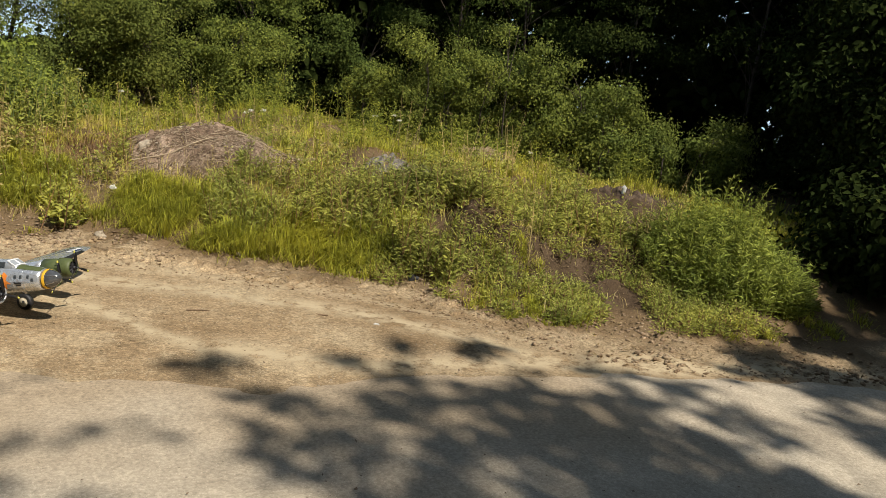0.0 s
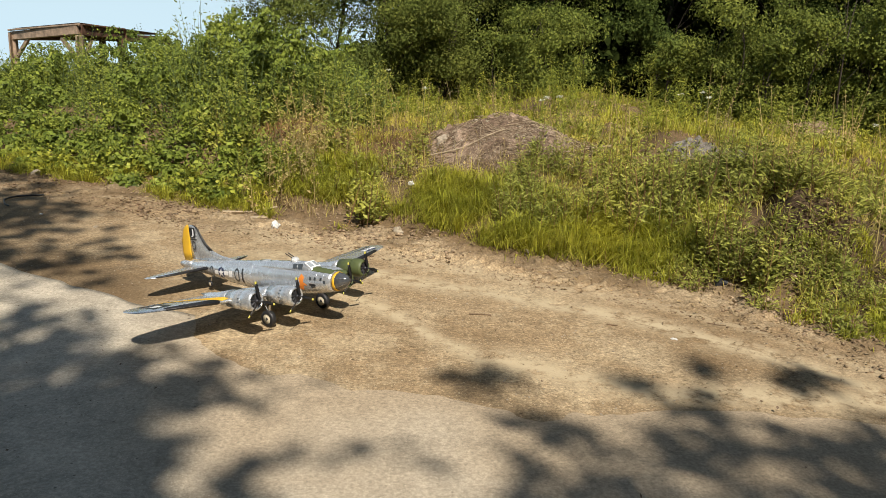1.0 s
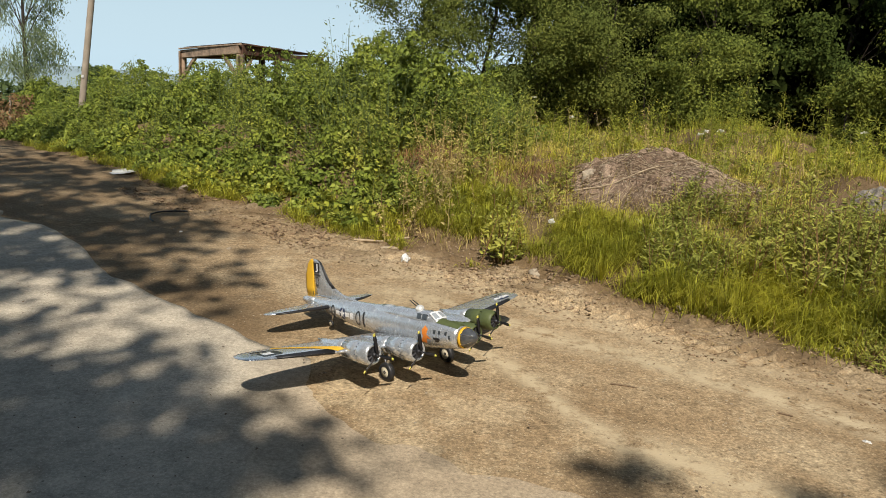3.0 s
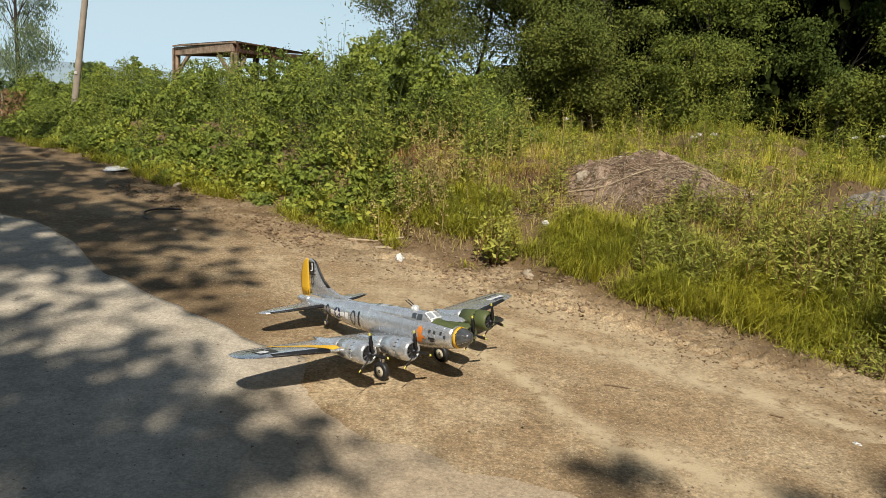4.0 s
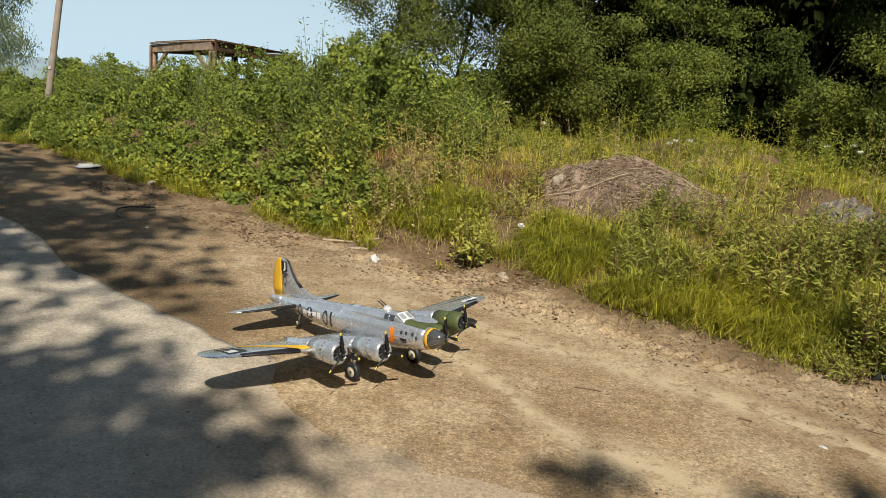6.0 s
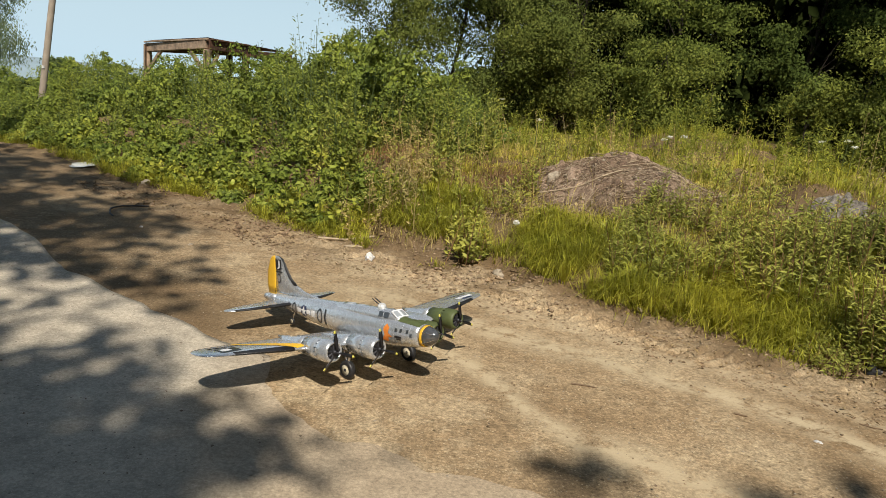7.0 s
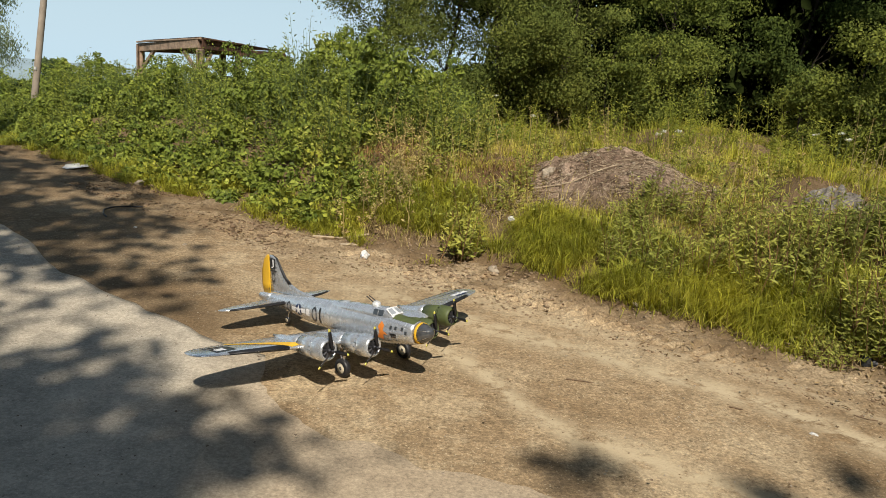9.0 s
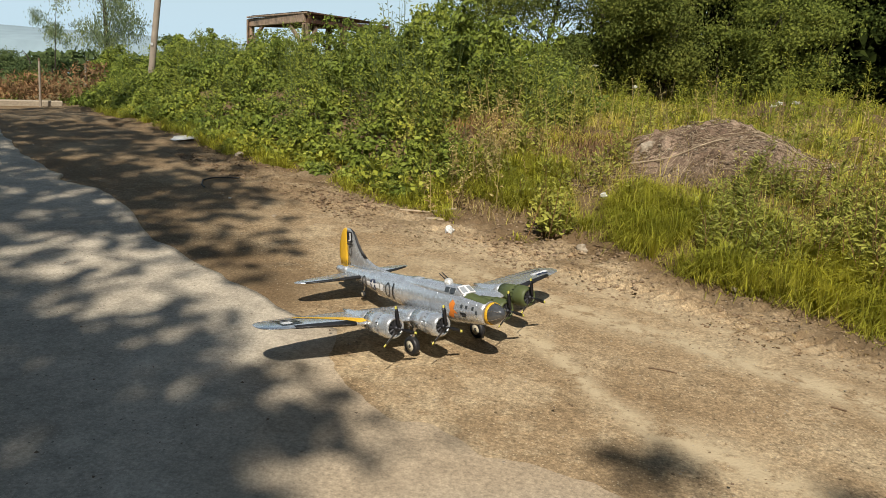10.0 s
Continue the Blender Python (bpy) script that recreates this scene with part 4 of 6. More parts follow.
SCALE = 0.0658
B_X = (-22.7, -22.4, -21.6, -20.0, -18.0, -15.4, -13.0, -11.0, -8.0, -5.0, -4.4, -3.5, -2.0, -1.15, -0.6, -0.25, -0.06, 0.0)
B_TOP = (0.8, 0.98, 1.1, 1.2, 1.3, 1.45, 1.53, 1.56, 1.55, 1.46, 1.4, 1.28, 1.12, 1.0, 0.86, 0.7, 0.48, 0.32)
B_BOT = (0.6, 0.4, 0.2, 0.05, -0.2, -0.65, -1.0, -1.2, -1.25, -1.2, -1.15, -1.05, -0.85, -0.65, -0.4, -0.12, 0.14, 0.30)
B_WID = (0.08, 0.2, 0.36, 0.48, 0.66, 0.92, 1.08, 1.15, 1.15, 1.15, 1.14, 1.1, 0.98, 0.84, 0.65, 0.4, 0.17, 0.01)


def body_at(x):
    top, bot, wid = (float(np.interp(x, B_X, q)) for q in (B_TOP, B_BOT, B_WID))
    return (top + bot) / 2, (top - bot) / 2, wid


def rings(stations, sides=28):
    """A skin through rings (x, y, z, half width, half height)."""
    a = np.arange(sides) * 2 * np.pi / sides
    v = np.concatenate([np.stack([np.full(sides, x), y + w * np.sin(a), z + h * np.cos(a)], 1) for x, y, z, w, h in stations])
    f = []
    for s in range(len(stations) - 1):
        i = s * sides + np.arange(sides)
        j = s * sides + (np.arange(sides) + 1) % sides
        f.append(np.stack([i, j, j + sides, i + sides], 1))
    f = np.concatenate(f).tolist()
    f.append(list(range(sides))[::-1])
    f.append(list(range(len(v) - sides, len(v))))
    return v, f


def scaled(name, v, f, mat, parent, label="", soft=True):
    me = bpy.data.meshes.new(name)
    me.from_pydata((np.asarray(v, float) * SCALE).tolist(), [], [list(map(int, q)) for q in f])
    me.update()
    b = bmesh.new()
    b.from_mesh(me)
    bmesh.ops.recalc_face_normals(b, faces=b.faces)
    for q in b.faces:
        q.smooth = soft and len(q.verts) <= 4
    b.to_mesh(me)
    b.free()
    return part(name, me, mat, parent, label)


def body_rings(xs, grow=0.0):
    out = []
    for x in xs:
        z, h, w = body_at(x)
        out.append((x, 0.0, z, w + grow, h + grow))
    return out


FOIL = np.array([0, 0.012, 0.04, 0.1, 0.2, 0.32, 0.5, 0.7, 0.87, 1.0])


def foil(s):
    return 2.97 * np.sqrt(s) - 1.26 * s - 3.516 * s ** 2 + 2.843 * s ** 3 - 1.036 * s ** 4


def aerofoil(sections, s0=0.0, s1=1.0, grow=1.0, flat=None):
    """A wing skin. Sections: leading x, trailing x, span place, height, thickness. flat: 'up' for a fin."""
    s = s0 + (s1 - s0) * FOIL
    v = []
    for lead, trail, y, z, thick in sections:
        x = lead + (trail - lead) * s
        h = thick * 0.5 * np.maximum(foil(s), 0.02) * grow
        up, low = np.stack([x, x * 0 + y, z + h], 1), np.stack([x, x * 0 + y, z - h], 1)[::-1]
        v.append(np.concatenate([up, low]))
    n = len(v[0])
    v = np.concatenate(v)
    if flat:
        v = v[:, [0, 2, 1]]
    f = []
    for k in range(len(sections) - 1):
        i = k * n + np.arange(n)
        j = k * n + (np.arange(n) + 1) % n
        f += np.stack([i, j, j + n, i + n], 1).tolist()
    f.append(list(range(n))[::-1])
    f.append(list(range(len(v) - n, len(v))))
    return v, f


WING = ((-5.6, -11.4, 0.9, -0.80, 0.9), (-6.4, -11.0, 7.0, -0.24, 0.62), (-7.1, -10.7, 11.5, 0.18, 0.40), (-7.55, -10.45, 14.1, 0.40, 0.25),
        (-7.8, -10.2, 14.85, 0.46, 0.18), (-8.15, -9.9, 15.25, 0.48, 0.11), (-8.65, -9.4, 15.45, 0.49, 0.04))
TAILPLANE = ((-17.6, -20.9, 0.2, 0.62, 0.42), (-18.6, -20.75, 4.2, 0.6, 0.26), (-19.15, -20.55, 5.6, 0.59, 0.18), (-19.5, -20.3, 6.1, 0.585, 0.1), (-19.8, -20.1, 6.25, 0.58, 0.04))
FIN = ((-12.6, -20.85, 1.30, 0, 0.30), (-14.5, -20.85, 1.55, 0, 0.34), (-16.4, -20.85, 1.85, 0, 0.36), (-17.6, -20.85, 2.3, 0, 0.34), (-18.4, -20.85, 2.9, 0, 0.3),
       (-18.95, -20.85, 3.6, 0, 0.27), (-19.35, -20.85, 4.25, 0, 0.22), (-19.75, -20.85, 4.65, 0, 0.17), (-20.2, -20.85, 4.83, 0, 0.1))
RUDDER = ((-20.87, -22.0, 1.15, 0, 0.16), (-20.87, -22.2, 2.0, 0, 0.16), (-20.87, -22.15, 3.2, 0, 0.15), (-20.87, -21.75, 4.3, 0, 0.12), (-20.87, -21.45, 4.65, 0, 0.1), (-20.87, -21.15, 4.83, 0, 0.06))


def flip(data):
    v, f = data
    return np.asarray(v) * [1, -1, 1], f


def wing_at(y):
    return tuple(float(np.interp(y, [q[2] for q in WING], [q[i] for q in WING])) for i in range(5))


def wing_top(x, y):
    ys = [q[2] for q in WING]
    lead, trail, z, th = (np.interp(abs(y), ys, [q[i] for q in WING]) for i in (0, 1, 3, 4))
    s = np.clip((x - lead) / (trail - lead), 0.001, 1)
    return z + th * 0.5 * max(0.02, float(foil(s)))


def decal(name, outline, onto, mat, parent, label=""):
    """A painted mark: a flat outline (u, v), cut up fine and laid on a curved skin by onto(u, v)."""
    b = bmesh.new()
    for loop in outline:
        b.faces.new([b.verts.new((u, v, 0)) for u, v in loop])
    bmesh.ops.triangulate(b, faces=b.faces)
    for _ in range(2):
        bmesh.ops.subdivide_edges(b, edges=[e for e in b.edges if e.calc_length() > 0.25], cuts=2, use_grid_fill=True)
        bmesh.ops.triangulate(b, faces=b.faces)
    for q in b.verts:
        q.co = Vector(onto(q.co.x, q.co.y)) * SCALE
    return part(name, b, mat, parent, label)


def on_side(sign, lift=0.02):
    def put(x, z):
        zc, h, w = body_at(x)
        k = max(0.0, 1 - ((z - zc) / h) ** 2)
        return x, sign * (w * math.sqrt(k) + lift), z
    return put


def on_wing(lift=0.025):
    return lambda x, y: (x, y, wing_top(x, y) + lift)


def box2(x0, x1, z0, z1):
    return [(x0, z0), (x1, z0), (x1, z1), (x0, z1)]


def star(cx, cz, r, turn=0.0):
    return [(cx + math.sin(turn + i * math.pi / 5) * (r if i % 2 == 0 else r * 0.4), cz + math.cos(turn + i * math.pi / 5) * (r if i % 2 == 0 else r * 0.4)) for i in range(10)]


def disc(cx, cz, r, n=24):
    return [(cx + r * math.cos(2 * math.pi * i / n), cz + r * math.sin(2 * math.pi * i / n)) for i in range(n)]


def lettering(name, text, cx, cz, wide, high, onto, mat, parent):
    """Letters of the built-in font, laid on a skin."""
    c = bpy.data.curves.new(name, "FONT")
    c.body, c.resolution_u, c.offset = text, 4, 0.0
    ob = bpy.data.objects.new(name, c)
    scene.collection.objects.link(ob)
    me = bpy.data.meshes.new_from_object(ob.evaluated_get(bpy.context.evaluated_depsgraph_get()))
    bpy.data.objects.remove(ob)
    b = bmesh.new()
    b.from_mesh(me)
    bpy.data.meshes.remove(me)
    lo = [min(q.co[i] for q in b.verts) for i in (0, 1)]
    hi = [max(q.co[i] for q in b.verts) for i in (0, 1)]
    for q in b.verts:
        q.co = ((q.co.x - lo[0]) / (hi[0] - lo[0]) * wide - wide / 2 + cx, (q.co.y - lo[1]) / (hi[1] - lo[1]) * high - high / 2 + cz, 0)
    bmesh.ops.triangulate(b, faces=b.faces)
    bmesh.ops.subdivide_edges(b, edges=[e for e in b.edges if e.calc_length() > 0.12], cuts=2)
    bmesh.ops.triangulate(b, faces=b.faces)
    for q in b.verts:
        q.co = Vector(onto(q.co.x, q.co.y)) * SCALE
    return part(name, b, mat, parent)


def nacelle(side, x, y, z, green, plane):
    y *= side
    skin = OLIVE if green else ALU
    pod = scaled("nacelle", *rings([(x - 1.45, y, z, 0.80, 0.80), (x - 2.3, y, z, 0.82, 0.82), (x - 3.4, y, z, 0.78, 0.74)]), skin, plane, "olive green engine nacelle" if green else "silver engine nacelle")
    scaled("nacelle_tail", *rings([(x - 3.38, y, z, 0.78, 0.74), (x - 4.2, y, z - 0.03, 0.7, 0.62), (x - 5.2, y, z, 0.54, 0.42), (x - 6.3, y, z + 0.08, 0.34, 0.24), (x - 7.2, y, z + 0.14, 0.08, 0.08)]), ALU, pod, "silver nacelle fairing")
    prof = [(x - 0.62, 0.60), (x - 0.42, 0.60), (x - 0.36, 0.66), (x - 0.40, 0.76), (x - 0.62, 0.86), (x - 1.0, 0.90), (x - 1.45, 0.90), (x - 1.58, 0.86), (x - 1.58, 0.78)]
    scaled("cowling", *rings([(px, y, z, r, r) for px, r in prof], 32), skin, pod, "rounded engine cowling")
    for k in range(18):
        a = k * math.pi / 9
        m = Matrix.Translation((x - 1.66, y + 0.87 * math.sin(a), z + 0.87 * math.cos(a))) @ Matrix.Rotation(-a, 4, "X")
        b = bmesh.new()
        bmesh.ops.create_cube(b, size=1, matrix=m @ Matrix.Diagonal((0.24, 0.24, 0.03, 1)))
        bmesh.ops.scale(b, vec=(SCALE,) * 3, verts=b.verts)
        part("cowl_flap", b, skin, pod)
    engine = scaled("engine", *rings([(x - 0.60, y, z, 0.62, 0.62), (x - 0.55, y, z, 0.62, 0.62)], 24), DARK_METAL, pod, "dark radial engine")
    for k in range(9):
        a = k * 2 * math.pi / 9
        m = Matrix.Translation((x - 0.48, y + 0.38 * math.sin(a), z + 0.38 * math.cos(a))) @ Matrix.Rotation(-a, 4, "X")
        b = bmesh.new()
        bmesh.ops.create_cone(b, cap_ends=True, segments=10, radius1=0.12, radius2=0.1, depth=0.36, matrix=m)
        bmesh.ops.scale(b, vec=(SCALE,) * 3, verts=b.verts)
        part("cylinder", b, DARK_METAL, engine)
    scaled("gearbox", *rings([(x - 0.5, y, z, 0.2, 0.2), (x - 0.3, y, z, 0.18, 0.18), (x - 0.12, y, z, 0.1, 0.1)], 16), DARK_METAL, engine)
    prop = scaled("propeller", *rings([(x - 0.14, y, z, 0.12, 0.12), (x + 0.05, y, z, 0.1, 0.1), (x + 0.14, y, z, 0.05, 0.05)], 14), DARK_METAL, pod, "three-bladed propeller with black blades")
    for k in range(3):
        a = radians(8 + 120 * k) * -1

        def blade(r0, r1, name, mat):
            v, rows = [], 7
            for i in range(rows):
                r = r0 + (r1 - r0) * i / (rows - 1)
                w = 0.05 + 0.13 * math.sin(math.pi * min(1, max(0.0, (r - 0.1) / 1.75)) ** 0.8) ** 0.6
                tw = radians(62 - 38 * r / 1.7)
                for u, th in ((-1, 0.006), (0, 0.03), (1, 0.006), (0, -0.03)):
                    cx, cy = u * w * math.sin(tw) + th * math.cos(tw), u * w * math.cos(tw) - th * math.sin(tw)
                    v.append((x + cx * 0.5, y + cy * math.cos(a) + r * math.sin(a), z - cy * math.sin(a) + r * math.cos(a)))
            f = []
            for i in range(rows - 1):
                for q in range(4):
                    f.append((i * 4 + q, i * 4 + (q + 1) % 4, i * 4 + 4 + (q + 1) % 4, i * 4 + 4 + q))
            f += [(3, 2, 1, 0), (rows * 4 - 4, rows * 4 - 3, rows * 4 - 2, rows * 4 - 1)]
            return scaled(name, v, f, mat, prop)
        blade(0.1, 1.5, "blade", GLOSS_BLACK)
        blade(1.5, 1.72, "blade_tip", LEMON)
    return pod


def wheel(x, y, z, r, half, plane, name, leg_top):
    tyre_prof = [(-half, r * 0.58), (-half, r * 0.8), (-half * 0.8, r * 0.94), (-half * 0.35, r), (half * 0.35, r), (half * 0.8, r * 0.94), (half, r * 0.8), (half, r * 0.58)]

    def spin(prof, seg=28, closed=True):
        v, f = [], []
        for k in range(seg):
            a = 2 * math.pi * k / seg
            v += [(x + q * math.cos(a), y + u, z + q * math.sin(a)) for u, q in prof]
        n = len(prof)
        for k in range(seg):
            for i in range(n - 1):
                f.append((k * n + i, k * n + i + 1, ((k + 1) % seg) * n + i + 1, ((k + 1) % seg) * n + i))
        if closed:
            f.append([k * n for k in range(seg)])
            f.append([k * n + n - 1 for k in range(seg)][::-1])
        return v, f
    leg = scaled(name, *tubes([leg_top], [(x, y, z)], 0.13 if r > 0.5 else 0.07, 0.1 if r > 0.5 else 0.06, 10), STEEL, plane, "bright metal undercarriage leg")
    scaled("tyre", *spin(tyre_prof, closed=False), BLACK, leg, "black rubber tyre")
    scaled("wheel_hub", *spin([(-half * 0.92, 0.02), (-half * 0.95, r * 0.3), (-half * 0.8, r * 0.36), (-half * 0.88, r * 0.6), (half * 0.88, r * 0.6), (half * 0.8, r * 0.36), (half * 0.95, r * 0.3), (half * 0.92, 0.02)]), CREAM, leg, "cream wheel hub")
    for s in (-1, 1):
        scaled("hub_cap", *spin([(s * half * 0.9, 0.02), (s * half * 1.06, r * 0.12), (s * half * 0.9, r * 0.2)], 16), DARK_METAL, leg)
    if r > 0.5:
        scaled("torque_link", *tubes([(leg_top[0] - 1.1, y, leg_top[2] + 0.2)], [(x, y, z + 0.55)], 0.07, 0.07, 8), STEEL, leg)


def aeroplane():
    plane = thing("model_aeroplane", "silver bomber model with yellow rudder, parked on the dirt track", "model aeroplane")
    plane.matrix_world = pose(0.0234, 3.5577, 0.2935, 0, 0, -40.92) @ pose(0, 0, 0, 0, -8.05, 0) @ pose(0, 0, 0, -0.6, 0, 0)
    hull = scaled("fuselage", *rings(body_rings((-1.5, -2, -2.7, -3.5, -4.4, -5, -6.5, -8, -9.5, -11, -12, -13, -14.2, -15.4, -16.7, -18, -19, -20, -21, -21.6, -22.1, -22.4, -22.65))), ALU, plane, "silver riveted fuselage")
    scaled("nose_band", *rings(body_rings((-1.1, -1.15, -1.2, -1.26, -1.32), 0.015)), YELLOW, hull, "yellow band round the nose")
    glass = scaled("nose_glass", *rings(body_rings((-1.15, -0.9, -0.6, -0.4, -0.25, -0.14, -0.06, -0.01))), NOSE_GLAZE, hull, "dark domed nose glazing")
    for k in range(6):
        a = k * math.pi / 3
        pts = []
        for x in (-1.13, -0.85, -0.6, -0.4, -0.25):
            zc, h, w = body_at(x)
            pts.append((x, (w + 0.01) * math.sin(a), zc + (h + 0.01) * math.cos(a)))
        scaled("glazing_bar", *tubes(pts[:-1], pts[1:], 0.035, 0.035, 5), STEEL, glass)
    for x in (-9.6, -8.2, -6.7, -11.2, -3.1, -2.3, -18.3):
        scaled("panel_seam", *rings(body_rings((x - 0.035, x - 0.03, x + 0.03, x + 0.035), 0.006)), ALU, hull)
    # cockpit hump
    hump = scaled("cockpit", *rings([(-3.75, 0, 1.05, 0.4, 0.2), (-3.85, 0, 1.1, 0.62, 0.33), (-4.6, 0, 1.1, 0.78, 0.7), (-5.6, 0, 1.1, 0.84, 0.72), (-6.8, 0, 1.15, 0.84, 0.62), (-9, 0, 1.2, 0.8, 0.52), (-11, 0, 1.15, 0.7, 0.5), (-12.4, 0, 1.1, 0.45, 0.4), (-13.2, 0, 1.05, 0.1, 0.2)]), ALU, plane, "silver cockpit hump")

    def pane(name, corners, mat, parent, grow, lift):
        c = [Vector(q) for q in corners]
        mid = sum(c, Vector()) / 4
        n = (c[1] - c[0]).cross(c[3] - c[0]).normalized()
        out = [mid + (q - mid) * grow + n * lift for q in c]
        back = [q - n * (lift + 0.05) for q in out]
        scaled(name, [tuple(q) for q in out + back], [(0, 1, 2, 3), (7, 6, 5, 4), (0, 4, 5, 1), (1, 5, 6, 2), (2, 6, 7, 3), (3, 7, 4, 0)], mat, parent, soft=False)
    for s in (-1, 1):
        q = [(-3.78, s * 0.02, 1.36), (-3.86, s * 0.66, 1.28), (-4.6, s * 0.6, 1.76), (-4.55, s * 0.02, 1.82)]
        q = q if s > 0 else q[::-1]
        pane("windscreen_frame", q, WHITE, hump, 1.0, 0.05)
        pane("windscreen_pane", q, CLEAR_GLAZE, hump, 0.72, 0.065)
        for x0, x1 in ((-5.25, -4.75), (-5.85, -5.4)):
            q = [(x0, s * 0.84, 1.26), (x1, s * 0.82, 1.26), (x1, s * 0.66, 1.66), (x0, s * 0.68, 1.66)]
            pane("side_window", q if s < 0 else q[::-1], GLAZE, hump, 1.0, 0.03)
    turret = scaled("top_turret", *rings([(0, 0, 0, 0.38, 0.38), (0.2, 0, 0, 0.38, 0.38), (0.34, 0, 0, 0.34, 0.34), (0.46, 0, 0, 0.26, 0.26), (0.54, 0, 0, 0.14, 0.14), (0.57, 0, 0, 0.03, 0.03)], 20), TURRET, plane, "pale domed gun turret")
    for q in turret.data.vertices:
        x, y, z = q.co
        q.co = (z - 6.3 * SCALE, y, x * 0.8 + 1.72 * SCALE)
    for s in (-1, 1):
        scaled("gun_barrel", *tubes([(-6.4, s * 0.16, 2.0)], [(-7.3, s * 0.16, 2.45)], 0.05, 0.04, 8), BLACK, turret)
    for x in (-8.9, -10.2):
        scaled("dorsal_window", *rings([(x - 0.5, 0, 1.52, 0.4, 0.2), (x + 0.5, 0, 1.54, 0.4, 0.2)], 16), CLEAR_GLAZE, hump)
    # dark anti-glare panel before the windscreen
    over = []
    for i in range(9):
        x = -3.8 + i * 0.28
        zc, h, w = body_at(x)
        over.append([(x, (w + 0.02) * math.sin(a), zc + (h + 0.02) * math.cos(a)) for a in np.linspace(-0.6, 0.6, 9)])
    grid = [(i * 9 + j, i * 9 + j + 1, i * 9 + j + 10, i * 9 + j + 9) for i in range(8) for j in range(8)]
    scaled("anti_glare_panel", [q for r in over for q in r], grid, OLIVE, hull, "olive anti-glare panel")
    # wings and tail
    for s, name in ((-1, "right_wing"), (1, "left_wing")):
        m = flip if s < 0 else (lambda q: q)
        wing = scaled(name, *m(aerofoil(WING)), ALU, plane, "silver tapered wing")
        scaled("deicer_boot", *m(aerofoil([wing_at(y) for y in (8.6, 10.0, 11.5, 13.2)], 0.0, 0.1, 1.14)), BLACK, wing, "black rubber leading edge strip")
        scaled("aileron_gap", *m(tubes([(-9.75, 9.5, 0.1)], [(-9.35, 14.2, 0.56)], 0.03, 0.03, 4)), BLACK, wing)
        on = on_wing()
        if s > 0:
            decal("insignia_field", [box2(-8.95, -7.95, 12.35, 13.75)], on, NAVY, wing)
            for y0, y1 in ((12.0, 12.7), (13.4, 14.1)):
                decal("insignia_bar", [box2(-8.75, -8.2, y0, y1)], on_wing(0.035), WHITE, wing)
            decal("insignia_star", [star(-8.45, 13.05, 0.5, math.pi / 2)], on_wing(0.045), WHITE, wing)
        else:
            decal("wing_panel", [box2(-9.1 + 0.13 * i, -8.97 + 0.13 * i, -13.9 + 0.4 * k, -13.5 + 0.4 * k) for i in range(9) for k in range(4)], on, GLOSS_BLACK, wing, "black painted panel")
            decal("wing_panel_bar", [box2(-8.8 + 0.13 * i, -8.67 + 0.13 * i, -13.75 + 0.4 * k, -13.35 + 0.4 * k) for i in range(5) for k in range(2)], on_wing(0.04), WHITE, wing)
            band = []
            for i in range(8):
                t = i / 7
                x, y = -10.35 + 3.7 * t, -12.0 + 3.6 * t ** 1.4
                band.append((x, y))
            decal("wing_band", [[band[i], band[i + 1], (band[i + 1][0], band[i + 1][1] + 0.45 + 0.14 * (i + 1)), (band[i][0], band[i][1] + 0.45 + 0.14 * i)] for i in range(7)], on_wing(0.03), YELLOW, wing, "yellow painted band")
        tail = scaled(name.replace("wing", "tailplane"), *m(aerofoil(TAILPLANE)), ALU, plane, "silver tailplane")
        scaled("deicer_boot", *m(aerofoil([TAILPLANE[0], TAILPLANE[1], TAILPLANE[2]], 0.0, 0.1, 1.12)), BLACK, tail, "black rubber leading edge strip")
        nacelle(s, -3.7, 7.0, -0.17, s > 0, plane)
        nacelle(s, -2.74, 3.38, -0.52, s > 0, plane)
        wheel(-6.72, s * 3.5, -2.78, 0.77, 0.27, plane, "undercarriage_leg", (-6.3, s * 3.45, -0.8))
    fin = scaled("fin", *aerofoil(FIN, flat="up"), ALU, plane, "silver tail fin")
    scaled("deicer_boot", *aerofoil(FIN[3:], 0.0, 0.09, 1.3, flat="up"), BLACK, fin, "black rubber leading edge strip")
    scaled("rudder", *aerofoil(RUDDER, flat="up"), YELLOW, fin, "yellow rudder")
    scaled("tail_cone", *rings([(-20.6, 0, 0.75, 0.45, 0.42), (-21.8, 0, 0.8, 0.4, 0.36), (-22.5, 0, 0.8, 0.28, 0.28), (-22.75, 0, 0.8, 0.12, 0.12)], 18), ALU, hull)
    for s in (-1, 1):
        def flat_side(x, z, lift=0.19):
            return x, s * lift, z
        decal("tail_box", [box2(-20.6, -19.75, 3.55, 4.55)], flat_side, GLOSS_BLACK, fin)
        lettering("tail_letter", "J", -20.17, 4.05, 0.45 * -s, 0.8, lambda x, z: flat_side(x, z, 0.2), WHITE, fin)
        lettering("tail_letter", "O", -20.1, 2.75, 0.5, 0.95, flat_side, GLOSS_BLACK, fin)
        decal("serial_bar", [box2(-20.6, -19.6, 3.3, 3.42)], flat_side, DARK_METAL, fin)
        decal("rudder_tab", [box2(-20.95, -20.86, 1.3, 1.7)], lambda x, z: flat_side(x, z, 0.1), GLOSS_BLACK, fin)
        on = on_side(s)
        lettering("code_letter", "O", -17.15, 0.35, 0.62, 1.15, on, GLOSS_BLACK, hull)
        lettering("code_letter", "O", -13.15, 0.25, 0.72, 1.35, on, GLOSS_BLACK, hull)
